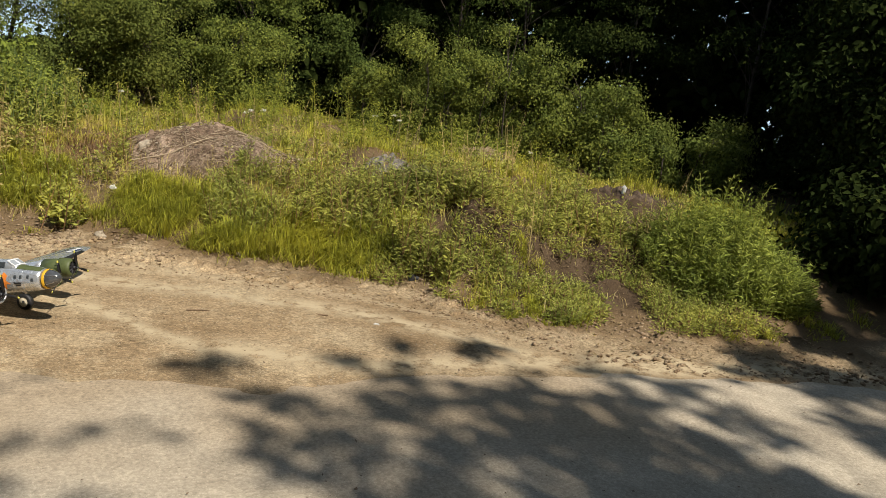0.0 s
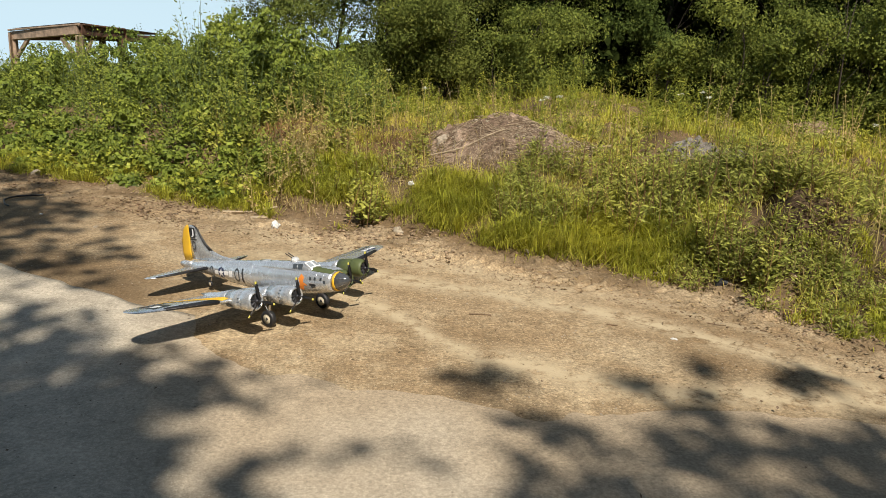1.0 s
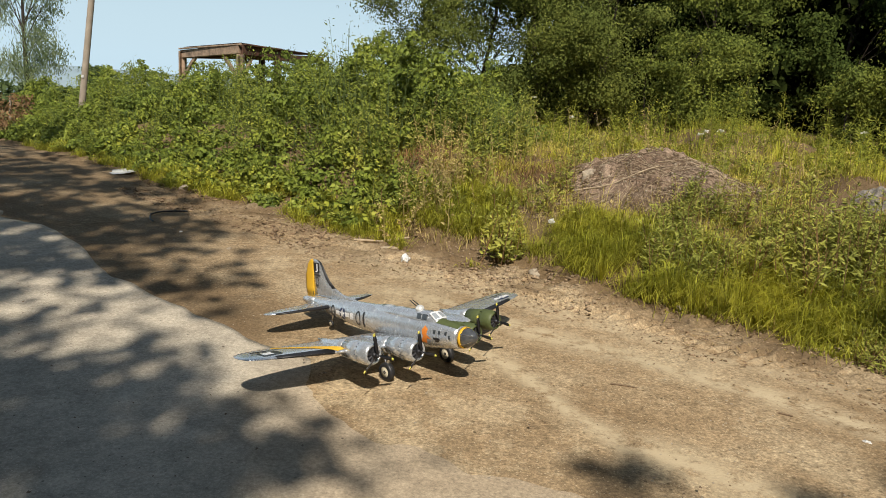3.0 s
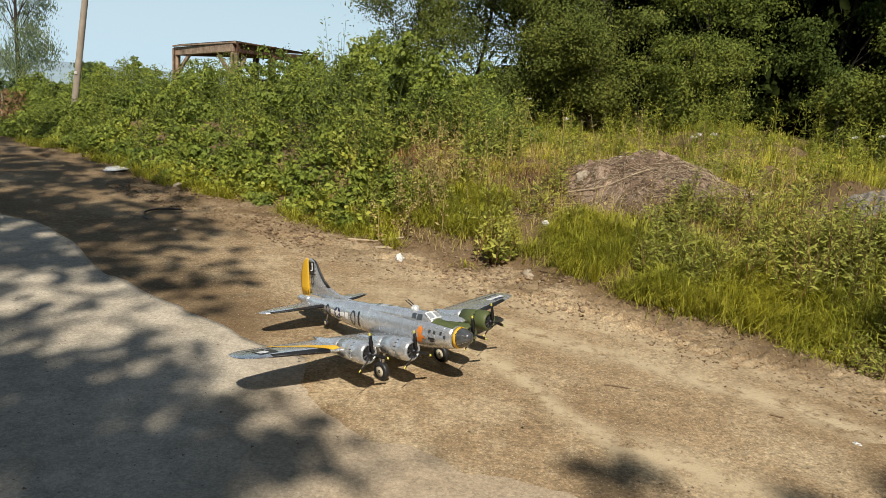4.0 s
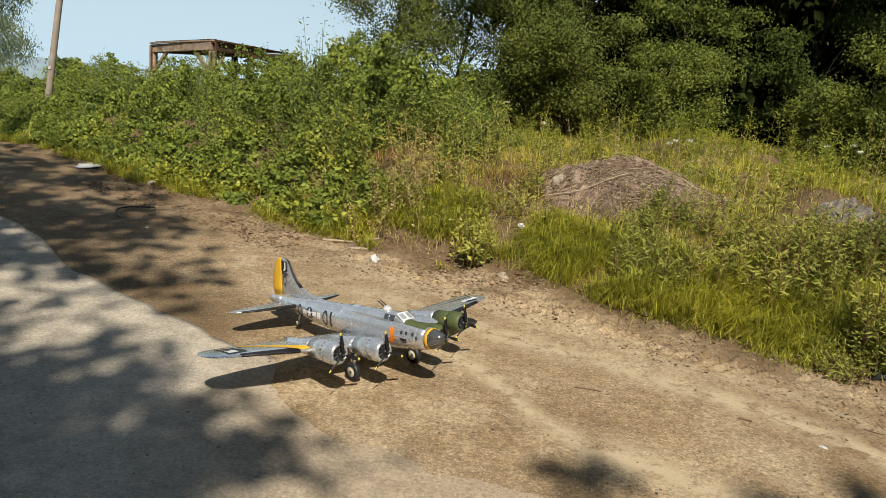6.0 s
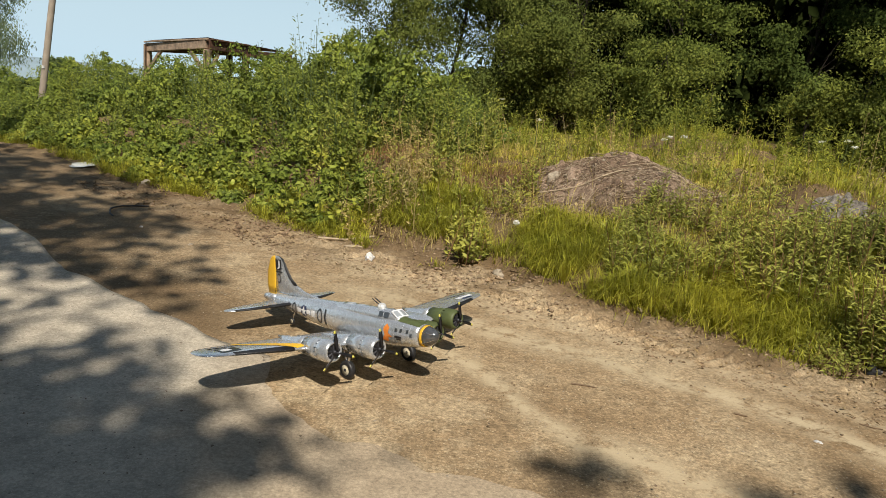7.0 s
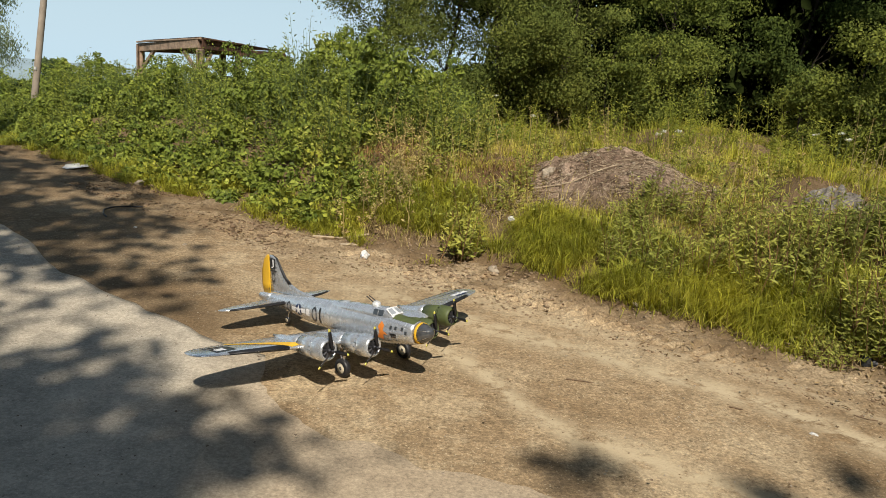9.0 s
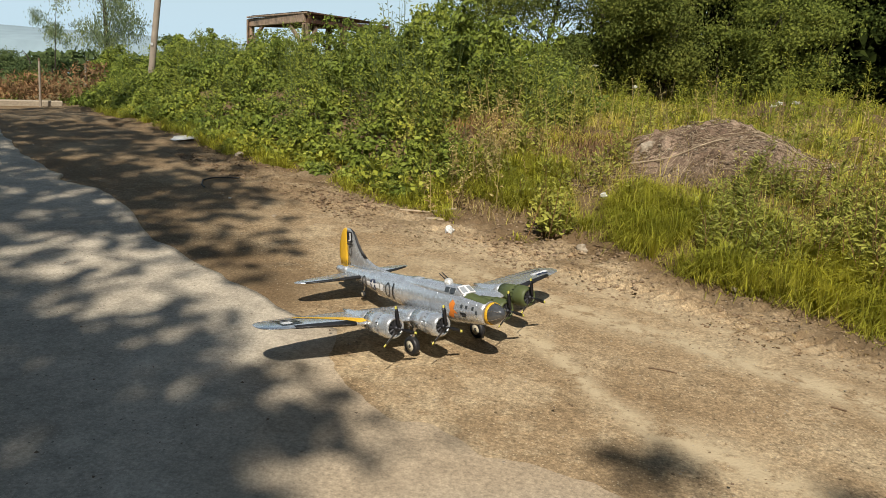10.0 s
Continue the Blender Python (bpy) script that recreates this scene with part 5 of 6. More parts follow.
        decal("code_letter", [box2(-12.45, -12.25, -0.42, 0.93)], on, GLOSS_BLACK, hull)
        decal("insignia_disc", [disc(-15.55, 0.35, 0.52)], on, NAVY, hull)
        for x0, x1 in ((-16.6, -16.0), (-15.1, -14.5)):
            decal("insignia_bar", [box2(x0, x1, 0.15, 0.55)], on_side(s, 0.024), WHITE, hull)
        decal("insignia_star", [star(-15.55, 0.35, 0.5)], on_side(s, 0.03), WHITE, hull)
        decal("waist_window", [box2(-14.35, -13.85, 0.0, 0.6)], on, WHITE, hull)
        decal("nose_art", [[(-5.15, -0.5), (-4.85, -0.05), (-5.0, 0.45), (-4.7, 0.85), (-4.35, 0.6), (-4.45, 0.15), (-4.0, -0.15), (-4.4, -0.15), (-4.55, -0.62)]], on, ORANGE, hull, "orange painted shape")
        for x0, x1, z0, z1 in ((-3.75, -3.05, -0.14, 0.02), (-3.6, -3.15, -0.32, -0.2)):
            decal("name_bar", [box2(x0, x1, z0, z1)], on, GLOSS_BLACK, hull)
        for x0, z0 in ((-3.75, 0.35), (-3.25, 0.35), (-2.6, 0.35), (-2.2, 0.1)):
            decal("nose_window", [box2(x0, x0 + 0.23, z0, z0 + 0.27)], on, GLAZE, hull)
    wheel(-18.47, 0, -1.14, 0.34, 0.12, plane, "tail_wheel_leg", (-18.0, 0, 0.0))
    return plane


aeroplane()

# ---- the distance ----


def far_land():
    reseed(7)
    # leaning pole in the thicket
    pole = thing("utility_pole", "weathered wooden pole leaning slightly in the thicket", "pole")
    foot, head = np.array([-8.02, 14.4, -0.2]), np.array([-7.5, 14.66, 4.6])
    pts = limb_points(foot, head, (0.03, 0, 0), 6)
    r = np.linspace(0.066, 0.053, 7)
    part("shaft", smooth(tri_mesh("shaft", *tubes(pts[:1], pts[-1:], r[:1], r[-1:], 14))), POLE, pole)
    at = pts[0] + (pts[-1] - pts[0]) * 0.27
    b = bmesh.new()
    bmesh.ops.create_cube(b, size=1, matrix=Matrix.Translation((at[0], at[1] - 0.075, at[2])) @ Matrix.Diagonal((0.05, 0.015, 0.05, 1)))
    part("pole_tag", b, WHITE_LITTER, pole, "small pale tag")

    # rusted steel frame standing behind the thicket
    frame_top = thing("rusty_frame", "open rusty steel frame of a ruined shed", "ruin")
    A, B, C, D = np.array([-7.94, 19.46]), np.array([-5.95, 18.06]), np.array([-4.75, 21.6]), np.array([-6.9, 23.0])
    M = B + (C - B) * 0.42

    def bar(name, p, q, w, h, mat):
        p, q = Vector(p), Vector(q)
        d = q - p
        b = bmesh.new()
        m = Matrix.Translation((p + q) / 2) @ d.to_track_quat("X", "Z").to_matrix().to_4x4() @ Matrix.Diagonal((d.length, w, h, 1))
        bmesh.ops.create_cube(b, size=1, matrix=m)
        bmesh.ops.bevel(b, geom=b.edges[:], offset=0.008, segments=1, affect="EDGES")
        part(name, b, mat, frame_top)

    def at(q, z):
        return (q[0], q[1], z)
    H = 1.86
    for q, mat in ((A, RUST_PALE), (B, RUST_PALE), (C, RUST), (D, RUST), (M, RUST)):
        bar("post", at(q, -0.2), at(q, H - 0.12), 0.16, 0.16, mat)
        bar("post_flange", at(q + [0.0, -0.09], 0.0), at(q + [0.0, -0.09], H - 0.14), 0.24, 0.02, mat)
    bar("top_beam", at(A, H - 0.2), at(B, H), 0.14, 0.2, RUST_PALE)
    bar("top_beam", at(B, H), at(M, H - 0.02), 0.14, 0.24, RUST)
    bar("top_beam", at(M + [0.05, 0.05], H - 0.1), at(C, H - 0.12), 0.14, 0.16, RUST)
    bar("top_beam", at(C, H - 0.1), at(D, H - 0.1), 0.14, 0.2, RUST)
    bar("top_beam", at(D, H - 0.1), at(A, H - 0.2), 0.14, 0.2, RUST)
    bar("roof_edge", at(A + [-0.05, -0.1], H - 0.07), at(B + [0.05, -0.1], H + 0.12), 0.05, 0.04, RUST_PALE)
    bar("roof_edge", at(B + [0.1, 0], H + 0.12), at(M + [0.1, 0], H + 0.09), 0.05, 0.04, RUST)
    bar("cross_beam", at((A + B) / 2, H - 0.1), at((D + C) / 2, H - 0.1), 0.1, 0.14, RUST)
    for p, q, z in ((A, B, 0.55), (B, A, 0.5), (B, M, 0.6), (C, D, 0.6), (D, A, 0.6)):
        bar("brace", at(p, H - 0.25 - z), at(p + (q - p) * 0.26, H - 0.2), 0.07, 0.09, RUST_PALE if p is A or p is B else RUST)
    roof = bmesh.new()
    quad = [roof.verts.new(at(q, z)) for q, z in ((A, H - 0.02), (B, H + 0.16), (C, H + 0.04), (D, H - 0.02))]
    bmesh.ops.solidify(roof, geom=[roof.faces.new(quad)], thickness=0.05)
    part("roof_sheet", roof, RUST, frame_top, "rusty sheet roof")
    bar("rail", at(A, 0.75), at(B, 0.85), 0.06, 0.09, RUST)
    bar("rail", at(D, 0.9), at(C, 0.9), 0.08, 0.3, RUST)

    # slender hanging tree beyond the thicket
    tree("weeping_tree", "slender grey-green weeping tree beyond the thicket", -18.3, 29.5, 7.2, 1.3, 0.24, 170, 0.13, WILLOW, 78, droop=0.9, z0=-1.0, trunk_r=0.11, clump_r=0.42)
    tree("weeping_tree", "small thin weeping tree beyond the thicket", -23.2, 32.8, 3.6, 0.8, 0.45, 30, 0.14, WILLOW, 50, droop=0.6, z0=-1.0, trunk_r=0.03, clump_r=0.35)
    # far trees and hedges
    tree("round_tree", "round dark tree far off across the fields", -38.9, 73.8, 3.4, 1.25, 0.08, 60, 0.28, FAR, 90, z0=-3.3, clump_r=0.55)
    for x, y, h in ((-30, 42, 2.6), (-33.5, 44, 3.2), (-28, 46, 2.4), (-36.5, 45, 2.8), (-25, 44, 2.2)):
        tree("field_tree", "low bushy tree in the far hedge", x, y, h * 0.62, h * 0.6, 0.05, 40, 0.13, FAR, 110, z0=-2.7, clump_r=0.5, group="far hedge")
    hedge = []
    for x0, y0, x1, y1, h, n in ((-60, 52, 10, 80, 2.2, 9000), (-80, 110, 30, 130, 4.2, 6000)):
        t = RNG.uniform(0, 1, n)
        top = h * (0.55 + 0.6 * lumps(t * 40, t * 0, 1.7, 61))
        at3 = np.stack([x0 + (x1 - x0) * t, y0 + (y1 - y0) * t + RNG.uniform(-0.8, 0.8, n), RNG.uniform(0, 1, n) ** 0.6 * top - 0.2], 1)
        at3[:, 2] += ground_height(at3[:, 0], at3[:, 1])
        sz = 0.0035 * np.hypot(at3[:, 0], at3[:, 1]) * RNG.uniform(0.8, 1.8, n)
        hedge.append(leaf_blades(at3, any_way(n), unit(np.array([[0, -0.5, 1.0]]) + RNG.normal(0, 0.4, (n, 3))), sz * 1.6, sz * 1.3))
    stuff("far_hedge", hedge, FAR, "far green hedges across the fields", "hedge")
    # russet bank of scrub where the track bends away, its kerb and posts
    n = 9000
    t = RNG.uniform(0, 1, n)
    back = RNG.uniform(0, 1, n)
    x, y = -17.0 + 7.6 * t - 0.6 * back, 9.4 + 5.4 * t + 1.4 * back
    z = ground_height(x, y) + (0.12 + 0.55 * back + 0.3 * lumps(x, y, 0.6, 71)) * RNG.uniform(0.3, 1.0, n)
    stuff("russet_scrub", [leaf_blades(np.stack([x, y, z], 1), any_way(n, 0.6), any_way(n, 0.6), RNG.uniform(0.06, 0.15, n), RNG.uniform(0.02, 0.05, n))], RUSSET, "russet brown scrub on the bank at the track's bend", "scrub")
    kerb = thing("kerb", "pale concrete kerb at the bend of the track", "kerb")
    for k in range(7):
        x, y = -15.9 + 0.94 * k, 9.9 + 0.67 * k
        b = bmesh.new()
        bmesh.ops.create_cube(b, size=1, matrix=Matrix.Translation((x, y, float(ground_height(x, y)) + 0.04)) @ Matrix.Rotation(math.atan2(0.67, 0.94), 4, "Z") @ Matrix.Diagonal((1.12, 0.14, 0.16, 1)))
        bmesh.ops.bevel(b, geom=b.edges[:], offset=0.015, segments=1, affect="EDGES")
        part("kerb_stone", b, STONE, kerb)
    for x, y, h in ((-9.95, 13.75, 1.0), (-10.2, 15.6, 0.8)):
        post = thing("fence_post", "thin weathered wooden fence post at the track's bend", "post", (x, y, float(ground_height(x, y)) - 0.1), "fence posts")
        part("shaft", tri_mesh("shaft", *tubes([(0, 0, 0)], [(0.05, 0, h)], 0.024, 0.02, 8)), POLE, post)
        part("post_cap", tri_mesh("post_cap", *tubes([(0.05, 0, h), (0.05, 0, h + 0.001)], [(0.05, 0, h + 0.05), (0.05, 0, h + 0.06)], [0.023, 0.022], [0.022, 0.006], 8)), TWIG_DARK, post)
    for x, y, h, m in ((-12.6, 15.7, 0.75, YOUNG), (-13.6, 18.4, 0.55, SALLOW), (-10.9, 19.0, 0.45, SALLOW), (-15.5, 17.5, 0.6, SALLOW), (-9.4, 19.8, 0.6, HEDGE)):
        tree("bush", "rounded green bush beside the bend of the track", x, y, h, h * 0.75, 0.05, 60, 0.045, m, 90, group="bushes at the bend", trunk_r=0.02, clump_r=0.2)
    # distant hills, the haze mixed into their base colour
    xs = np.linspace(-1500, 900, 220)
    hh = -64 + 10 * lumps(xs, xs * 0, 330, 81) + 5 * lumps(xs, xs * 0, 90, 82)
    v = np.concatenate([np.stack([xs, xs * 0 + 1300, xs * 0 - 130], 1), np.stack([xs, xs * 0 + 1340, hh], 1), np.stack([xs, xs * 0 + 1600, hh * 0.6], 1)])
    i = np.arange(len(xs) - 1)
    f = np.concatenate([np.stack([i, i + 1, i + 1 + len(xs), i + len(xs)], 1), np.stack([i + len(xs), i + 1 + len(xs), i + 1 + 2 * len(xs), i + 2 * len(xs)], 1)])
    hills = smooth(tri_mesh("backdrop", v, f))
    hills.materials.append(plain("hazy_hill", (0.23, 0.30, 0.33), 1.0, 0, 0.12, 0.02))
    tagged(new("backdrop", hills), "hazy blue-green hills on the horizon", "hills", kind="structure")


far_land()

# ---- heaps, sticks and litter on the bank and track ----


def cone_heap(name, label, cx, cy, rx, ry, high, turn, mat, seed):
    n = 112
    p, q = np.meshgrid(np.linspace(-1, 1, n), np.linspace(-1, 1, n))
    u, w = p * np.sqrt(1 - q * q / 2), q * np.sqrt(1 - p * p / 2)
    r = np.hypot(u, w)
    u, w = u * rx, w * ry
    x, y = cx + u * math.cos(turn) - w * math.sin(turn), cy + u * math.sin(turn) + w * math.cos(turn)
    z = ground_height(x, y) - 0.03 + high * (1 - r * r) ** 2 * (0.6 + 0.8 * lumps(x, y, 0.3, seed)) + (lumps(x, y, 0.14, seed + 1) - 0.5) * min(0.16, 0.06 + high * 0.25) * (1 - r ** 4) + (lumps(x, y, 0.07, seed + 3) - 0.5) * 0.09 * (1 - r ** 4) + (lumps(x, y, 0.035, seed + 2) - 0.5) * 0.06 * (1 - r ** 4) - 0.06 * r ** 6
    v = np.stack([x, y, z], -1).reshape(-1, 3)
    i = np.arange(n * n).reshape(n, n)
    f = np.stack([i[:-1, :-1], i[:-1, 1:], i[1:, 1:], i[1:, :-1]], -1).reshape(-1, 4)
    me = smooth(tri_mesh(name, v, f))
    me.materials.append(mat)
    return tagged(new(name, me), label, "heap")


cone_heap("earth_mound", "mound of brown earth under dead brushwood on the bank", 1.77, 7.78, 1.06, 0.95, 0.37, 0.05, MOUND, 91)
cone_heap("rubble_mound", "low mound of grey rubble on the bank", 3.65, 6.3, 0.85, 0.4, 0.09, -0.45, GREY_HEAP, 93)
cone_heap("rubble_mound", "pale brown mound of rubble on the bank", 6.9, 9.6, 1.2, 0.5, 0.16, -0.2, HEAP, 95)
cone_heap("earth_mound", "mound of dark earth, tree shade put into its colour", 6.3, 5.45, 1.4, 0.6, 0.08, 0.62, SHADE_SOIL, 97)


def heap_z(x, y):
    r = np.hypot((x - 1.77) / 1.06, (y - 7.78) / 0.95)
    return ground_height(x, y) + 0.37 * np.clip(1 - r * r, 0, 1) ** 2 * (0.6 + 0.8 * lumps(x, y, 0.3, 91))


def brushwood():
    reseed(8)
    n = 2600
    a, r = RNG.uniform(0, 2 * np.pi, n), np.sqrt(RNG.uniform(0, 1, n)) * 1.15
    x, y = 1.72 + 1.15 * r * np.cos(a), 7.45 + 0.7 * r * np.sin(a)
    t = RNG.uniform(0, 3.1, n) + np.where(RNG.uniform(size=n) < 0.3, 1.4, 0)
    l = RNG.uniform(0.2, 1, n) ** 2 * 0.32
    p = np.stack([x, y, heap_z(x, y) + RNG.uniform(0, 0.03, n)], 1)
    x2, y2 = x + np.cos(t) * l, y + np.sin(t) * l * RNG.uniform(0.2, 1.0, n)
    q = np.stack([x2, y2, np.maximum(heap_z(x2, y2), 0) + RNG.uniform(-0.01, 0.035, n)], 1)
    half = n // 2
    stuff("brushwood", [tubes(p[:half], q[:half], 0.0026, 0.0018, 3)], TWIG, "pale dead stalks strewn over the earth heap", "brushwood")
    stuff("dead_twigs", [tubes(p[half:], q[half:], 0.004, 0.002, 3)], TWIG_DARK, "brown dead twigs strewn over the earth heap", "brushwood")
    for label, pts, rr in (("long pale dead branch lying across the heap", [(0.95, 7.5), (1.18, 7.43), (1.31, 7.4), (1.53, 7.36), (1.66, 7.42), (1.76, 7.52)], 0.008),
                           ("thin pale stick lying on the heap", [(2.05, 7.5), (2.3, 7.42), (2.62, 7.4), (3.0, 7.5)], 0.006),
                           ("thin pale stick lying on the heap", [(1.8, 7.75), (2.1, 7.62), (2.45, 7.5), (2.8, 7.55)], 0.005)):
        s = thing("dead_branch", label, "branch", (*pts[0], float(heap_z(*map(np.array, pts[0]))) + 0.03), "dead branches")
        g = np.array([(x, y, float(heap_z(np.array(x), np.array(y))) + 0.035) for x, y in pts]) - np.array(s.location)
        part("stick", tri_mesh("stick", *tubes(g[:-1], g[1:], rr, rr * 0.8, 6)), TWIG, s)


brushwood()


def lump(name, label, category, x, y, size, squash, mat, seed, sink=0.25, sub=2, group="", lift=0.0):
    b = bmesh.new()
    bmesh.ops.create_icosphere(b, subdivisions=sub, radius=1)
    for q in b.verts:
        k = 0.72 + 0.5 * noise.noise(q.co * 1.4 + Vector((seed, seed * 2.3, 0))) + 0.22 * noise.noise(q.co * 3.7 + Vector((0, seed, 0)))
        q.co = Vector((q.co.x * size[0] * k, q.co.y * size[1] * k, q.co.z * squash * k))
    me = bpy.data.meshes.new(name)
    b.to_mesh(me)
    b.free()
    me.materials.append(mat)
    ob = new(name, me)
    ob.location = (x, y, float(ground_height(x, y)) + squash * (1 - sink * 2) * 0.6 + lift)
    ob.rotation_euler = (0, 0, seed * 1.7)
    return tagged(ob, label, category, group)


lump("stone", "pale sandstone lump at the foot of the bank", "stone", 0.49, 6.02, (0.07, 0.055), 0.055, STONE, 3.1)
lump("stone", "grey stone half buried at the track's edge", "stone", 1.54, 5.38, (0.04, 0.035), 0.03, STONE, 4.7)
lump("stone", "small flat white stone on the track", "stone", 1.95, 3.41, (0.024, 0.018), 0.008, WHITE_LITTER, 5.2)
lump("stone", "small pale stone on the track", "stone", -2.15, 6.16, (0.03, 0.022), 0.014, STONE, 6.2)
lump("stone", "small white stone on the track", "stone", -2.77, 6.64, (0.022, 0.02), 0.012, WHITE_LITTER, 7.2)
lump("stone", "pale stone at the foot of the thicket", "stone", -3.6, 8.75, (0.08, 0.07), 0.07, STONE, 8.2)
lump("clod", "dark clod of earth at the track's edge", "clod", 2.74, 4.36, (0.06, 0.05), 0.045, DARK_METAL, 9.3)
lump("clod", "dark clod of earth on the rim of the track", "clod", 2.44, 4.7, (0.05, 0.04), 0.04, DARK_METAL, 3.3)
lump("clod", "pale clod of earth on the bank", "clod", 1.12, 7.75, (0.12, 0.1), 0.1, STONE, 2.3, lift=0.05)
lump("clod", "pale clod of earth on the bank", "clod", 0.9, 7.15, (0.06, 0.05), 0.045, STONE, 1.3, lift=0.03)
lump("plastic_bag", "crumpled white plastic bag lying at the track's edge", "bag", -0.6, 6.1, (0.062, 0.05), 0.05, WHITE_LITTER, 21.4, 0.2, 3)
lump("plastic_sheet", "flat dirty white plastic sheet beside the thicket", "litter", -4.85, 9.8, (0.36, 0.2), 0.009, WHITE_LITTER, 12.0, 0.5, 3)
lump("paper_scrap", "scrap of white paper caught in the grass", "litter", 0.66, 6.62, (0.035, 0.025), 0.03, WHITE_LITTER, 13.0, 0.1, 2, "", 0.16)
lump("paper_scrap", "scrap of white paper on the earth slope", "litter", 5.6, 4.95, (0.035, 0.02), 0.09, WHITE_LITTER, 14.0, 0.0)
lump("plank_chip", "flat pale chip of wood at the track's edge", "litter", -0.8, 6.58, (0.12, 0.035), 0.015, TWIG, 15.0)
lump("dry_leaf", "dry brown leaf litter patch on the concrete", "litter", 0.27, 2.3, (0.06, 0.03), 0.006, TWIG_DARK, 16.0)


def sticks_on_track():
    for label, pts, r, mat in (("short twig lying on the track", [(0.78, 3.86), (0.86, 3.85), (0.92, 3.83)], 0.0045, TWIG_DARK),
                               ("short twig lying on the track", [(1.62, 3.66), (1.68, 3.63)], 0.005, TWIG_DARK),
                               ("bent twig lying on the track", [(2.3, 3.68), (2.35, 3.64), (2.4, 3.63)], 0.0035, TWIG_DARK),
                               ("long dry stick at the foot of the bank", [(-1.15, 6.7), (-0.9, 6.78), (-0.65, 6.9)], 0.012, TWIG),
                               ("black loop of cable lying on the track", [(-3.19, 6.98), (-3.26, 7.07), (-3.31, 7.18), (-3.35, 7.28), (-3.35, 7.38), (-3.31, 7.47), (-3.2, 7.54), (-3.08, 7.57)], 0.009, BLACK)):
        p = np.array([(x, y, float(ground_height(x, y)) + r * 1.1) for x, y in pts])
        s = thing("cable" if "cable" in label else "twig", label, "cable" if "cable" in label else "twig", tuple(p[0]))
        part("cable_loop" if "cable" in label else "stick", tri_mesh("stick", *tubes(p[:-1] - p[0], p[1:] - p[0], r, r * 0.85, 6)), mat, s)
    # pebbles and crumbs of earth
    ico = bmesh.new()
    bmesh.ops.create_icosphere(ico, subdivisions=1, radius=1)
    iv = np.array([q.co[:] for q in ico.verts])
    jf = np.array([[q.index for q in w.verts] for w in ico.faces])
    ico.free()

    def crumbs(x, y, size, squash):
        n = len(x)
        k = RNG.uniform(0.35, 1.45, (n, len(iv), 1))
        v = iv[None] * k * size[:, None, None] * np.array([[[1.0, 0.8, squash]]])
        v += np.stack([x, y, np.maximum(ground_height(x, y), 0.0) + size * 0.2], 1)[:, None]
        return v.reshape(-1, 3), (jf[None] + np.arange(n)[:, None, None] * len(iv)).reshape(-1, 3)
    x, y = scatter(8500, -4.5, 5.5, -0.75, 0.35)
    c1 = crumbs(x, y, RNG.uniform(0.1, 1, len(x)) ** 2 * 0.03 * (0.3 + 0.9 * lumps(x, y, 0.4, 14)), 0.5)
    x, y = 3.9 + RNG.normal(0, 0.8, 500), 4.0 + RNG.normal(0, 0.5, 500)
    keep = beyond(x, y) > 0.0
    c3 = crumbs(x[keep], y[keep], RNG.uniform(0.2, 1, keep.sum()) ** 2 * 0.024, 0.5)
    x, y = RNG.uniform(-4, 5, 12000), RNG.uniform(2.2, 8, 12000)
    keep = (beyond(x, y) < -0.05) & (y > np.interp(x, EDGE_X, EDGE_Y) - 0.1)
    c4 = crumbs(x[keep], y[keep], RNG.uniform(0.3, 1, keep.sum()) ** 3 * 0.0068, 0.6)
    x, y = RNG.uniform(-5, 5, 5200), RNG.uniform(1.2, 7.5, 5200)
    keep = beyond(x, y) < -0.1
    c2 = crumbs(x[keep], y[keep], RNG.uniform(0.25, 1, keep.sum()) ** 2 * 0.007, 0.6)
    x, y = scatter(3000, -4.5, 5.5, -0.7, 0.5)
    keep = lumps(x, y, 0.35, 61) > 0.36
    x, y, n = x[keep], y[keep], int(keep.sum())
    flat = RNG.normal(0, 1, (n, 3)) * [1, 1, 0.25]
    rx, rd = RNG.uniform(3.2, 5.2, 300), RNG.uniform(0.78, 1.12, 300)
    ry = np.interp(rx, VERGE_X, VERGE_Y) + rd / 0.8
    a3 = on_ground(rx, ry, 0.01)
    b3 = a3 + np.stack([RNG.normal(0, 0.04, 300), RNG.uniform(-0.1, -0.02, 300), RNG.uniform(-0.08, 0.04, 300)], 1)
    stuff("exposed_roots", [tubes(a3, b3, 0.0035, 0.0015, 3)], TWIG_DARK, "dark roots hanging from the cut earth face", "roots")
    stuff("leaf_litter", [leaf_blades(on_ground(x, y, 0.012), unit(flat), unit(np.array([[0, 0, 1.0]]) + RNG.normal(0, 0.4, (n, 3))), RNG.uniform(0.015, 0.05, n), RNG.uniform(0.005, 0.016, n))], LITTER, "dead leaves and stalks strewn along the track's edge", "leaf litter")
    a, r = RNG.uniform(0, 2 * np.pi, 260), np.sqrt(RNG.uniform(0, 1, 260))
    x, y = 1.98 + 0.95 * r * np.cos(a), 7.65 + 0.75 * r * np.sin(a)
    c5 = crumbs(x, y, RNG.uniform(0.25, 1, 260) ** 2 * 0.022, 0.7)
    c5[0][:, 2] += np.repeat(heap_z(x, y) - ground_height(x, y), len(iv))
    stuff("mound_stones", [c5], STONE, "small pale stones lying over the earth mound", "stones")
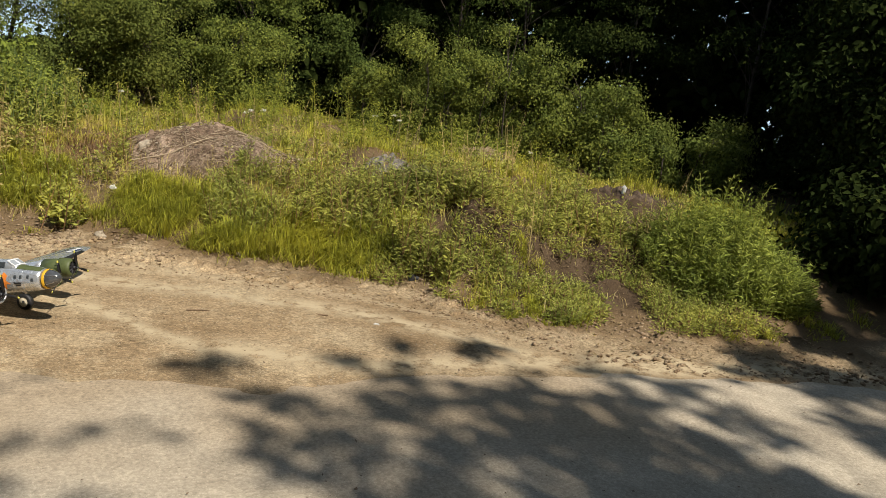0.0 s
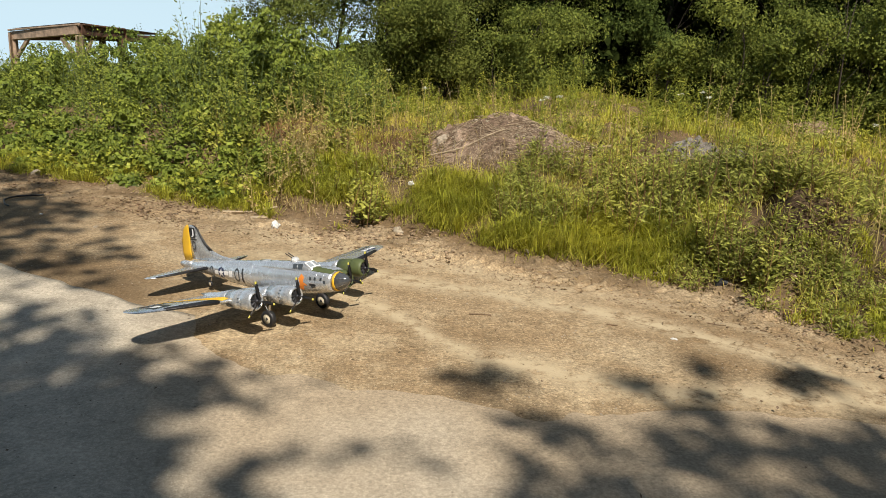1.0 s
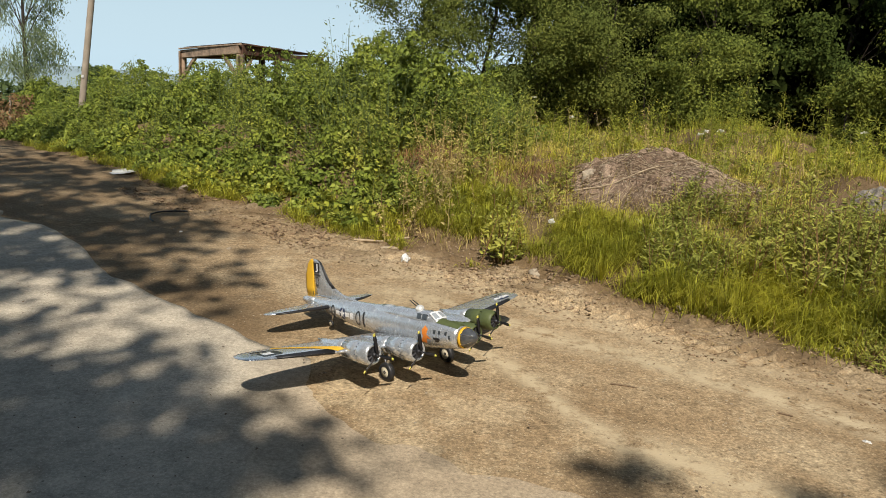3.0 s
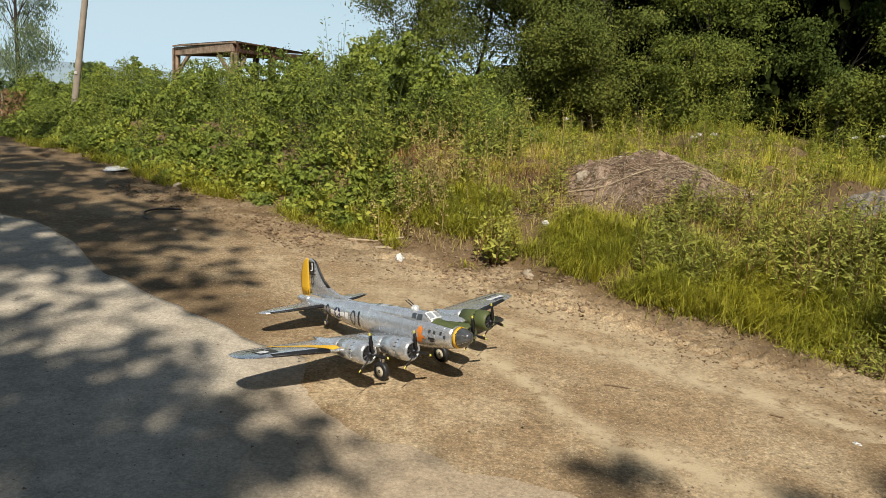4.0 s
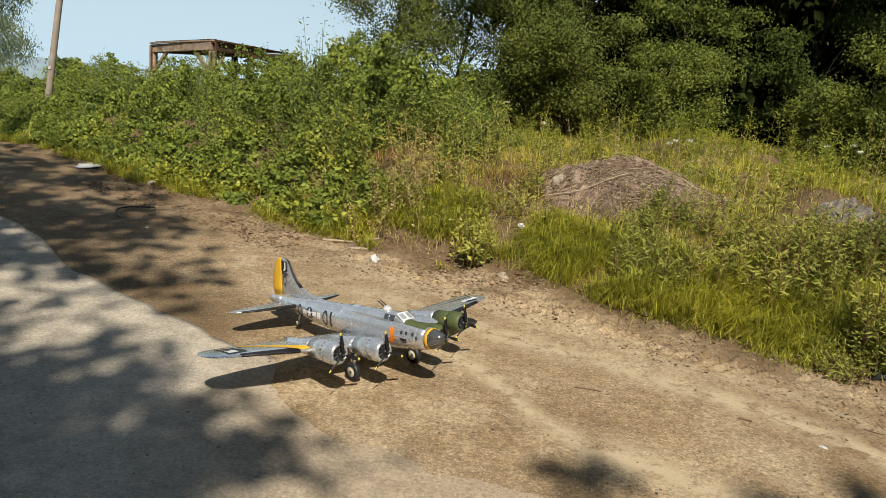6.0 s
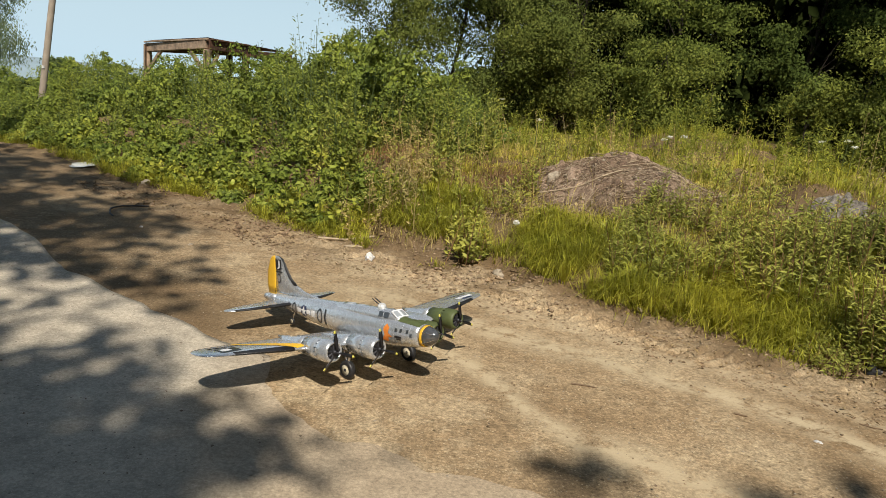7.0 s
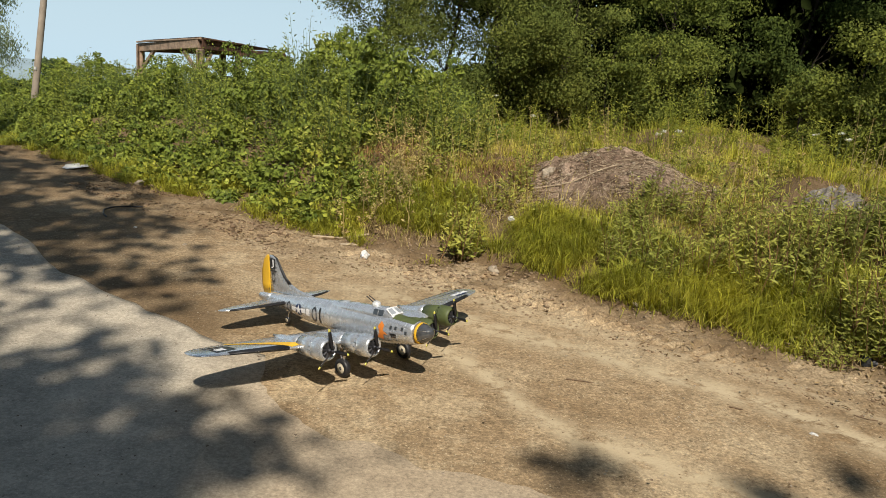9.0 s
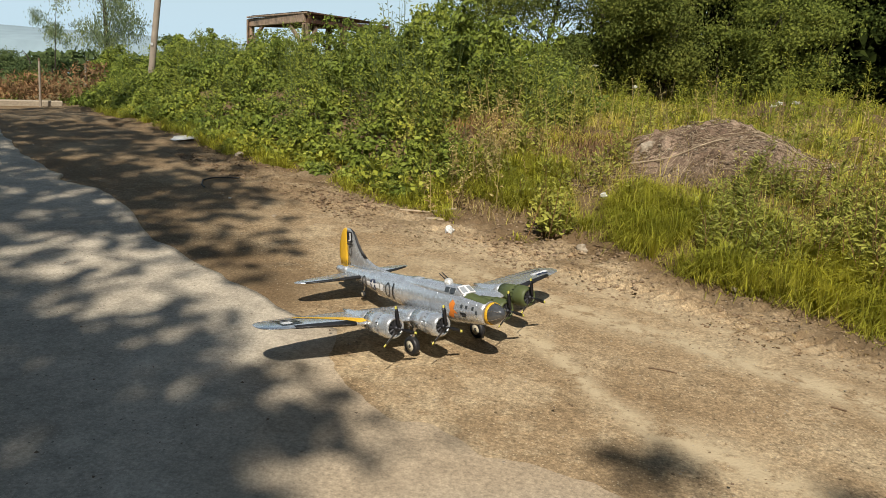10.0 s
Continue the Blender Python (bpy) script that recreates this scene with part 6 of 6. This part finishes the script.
    n = 1500
    x, y = RNG.uniform(-3.6, 4.6, n), RNG.uniform(0.5, 6.0, n)
    keep = (y < np.interp(x, EDGE_X, EDGE_Y) - 0.05) & (lumps(x, y, 0.7, 62) > 0.35)
    x, y, n = x[keep], y[keep], int(keep.sum())
    flat = RNG.normal(0, 1, (n, 3)) * [1, 1, 0.15]
    size = RNG.uniform(0.25, 1, n) ** 2.5 * 0.022
    stuff("debris", [leaf_blades(np.stack([x, y, np.full(n, 0.03)], 1), unit(flat), unit(np.array([[0, 0, 1.0]]) + RNG.normal(0, 0.25, (n, 3))), size, size * RNG.uniform(0.4, 0.9, n))], TWIG_DARK, "dark leaf scraps and dirt specks on the concrete", "debris")
    stuff("earth_crumbs", [c1, c3, c4], HEAP, "crumbs of brown earth along the foot of the bank", "earth")
    stuff("gravel", [c2], STONE, "small gravel scattered over track and concrete", "gravel")


sticks_on_track()


def umbels():
    for x, y, z in ((0.58, 9.7, 1.38), (0.31, 9.6, 1.05), (4.79, 9.73, 1.23), (5.12, 9.74, 1.27), (5.21, 9.73, 1.2), (-1.16, 9.6, 1.13), (2.73, 9.67, 1.07), (2.98, 9.68, 1.13), (1.08, 9.67, 1.17), (2.85, 9.9, 1.1), (6.9, 8.4, 0.98)):
        z0 = float(ground_height(x, y))
        far = math.hypot(x, y) / 9.0
        u = thing("umbel_flower", "white flat-topped wild flower on a thin stalk", "flower", (x, y, z0), "white wild flowers")
        h = max(z - z0, 0.25)
        part("stalk", tri_mesh("stalk", *tubes([(0, 0, 0)], [(0.02, 0, h)], 0.004, 0.003, 5)), STEM, u)
        m = 26
        a, r = RNG.uniform(0, 2 * np.pi, m), np.sqrt(RNG.uniform(0, 1, m)) * 0.034 * far
        at = np.stack([0.02 + r * np.cos(a), r * np.sin(a), h + 0.02 - r * r * 4], 1)
        part("flower_head", tri_mesh("flower_head", *leaf_blades(at, any_way(m, 0.3), any_way(m, 2.0), 0.02 * far, 0.018 * far)), PETAL, u)


umbels()
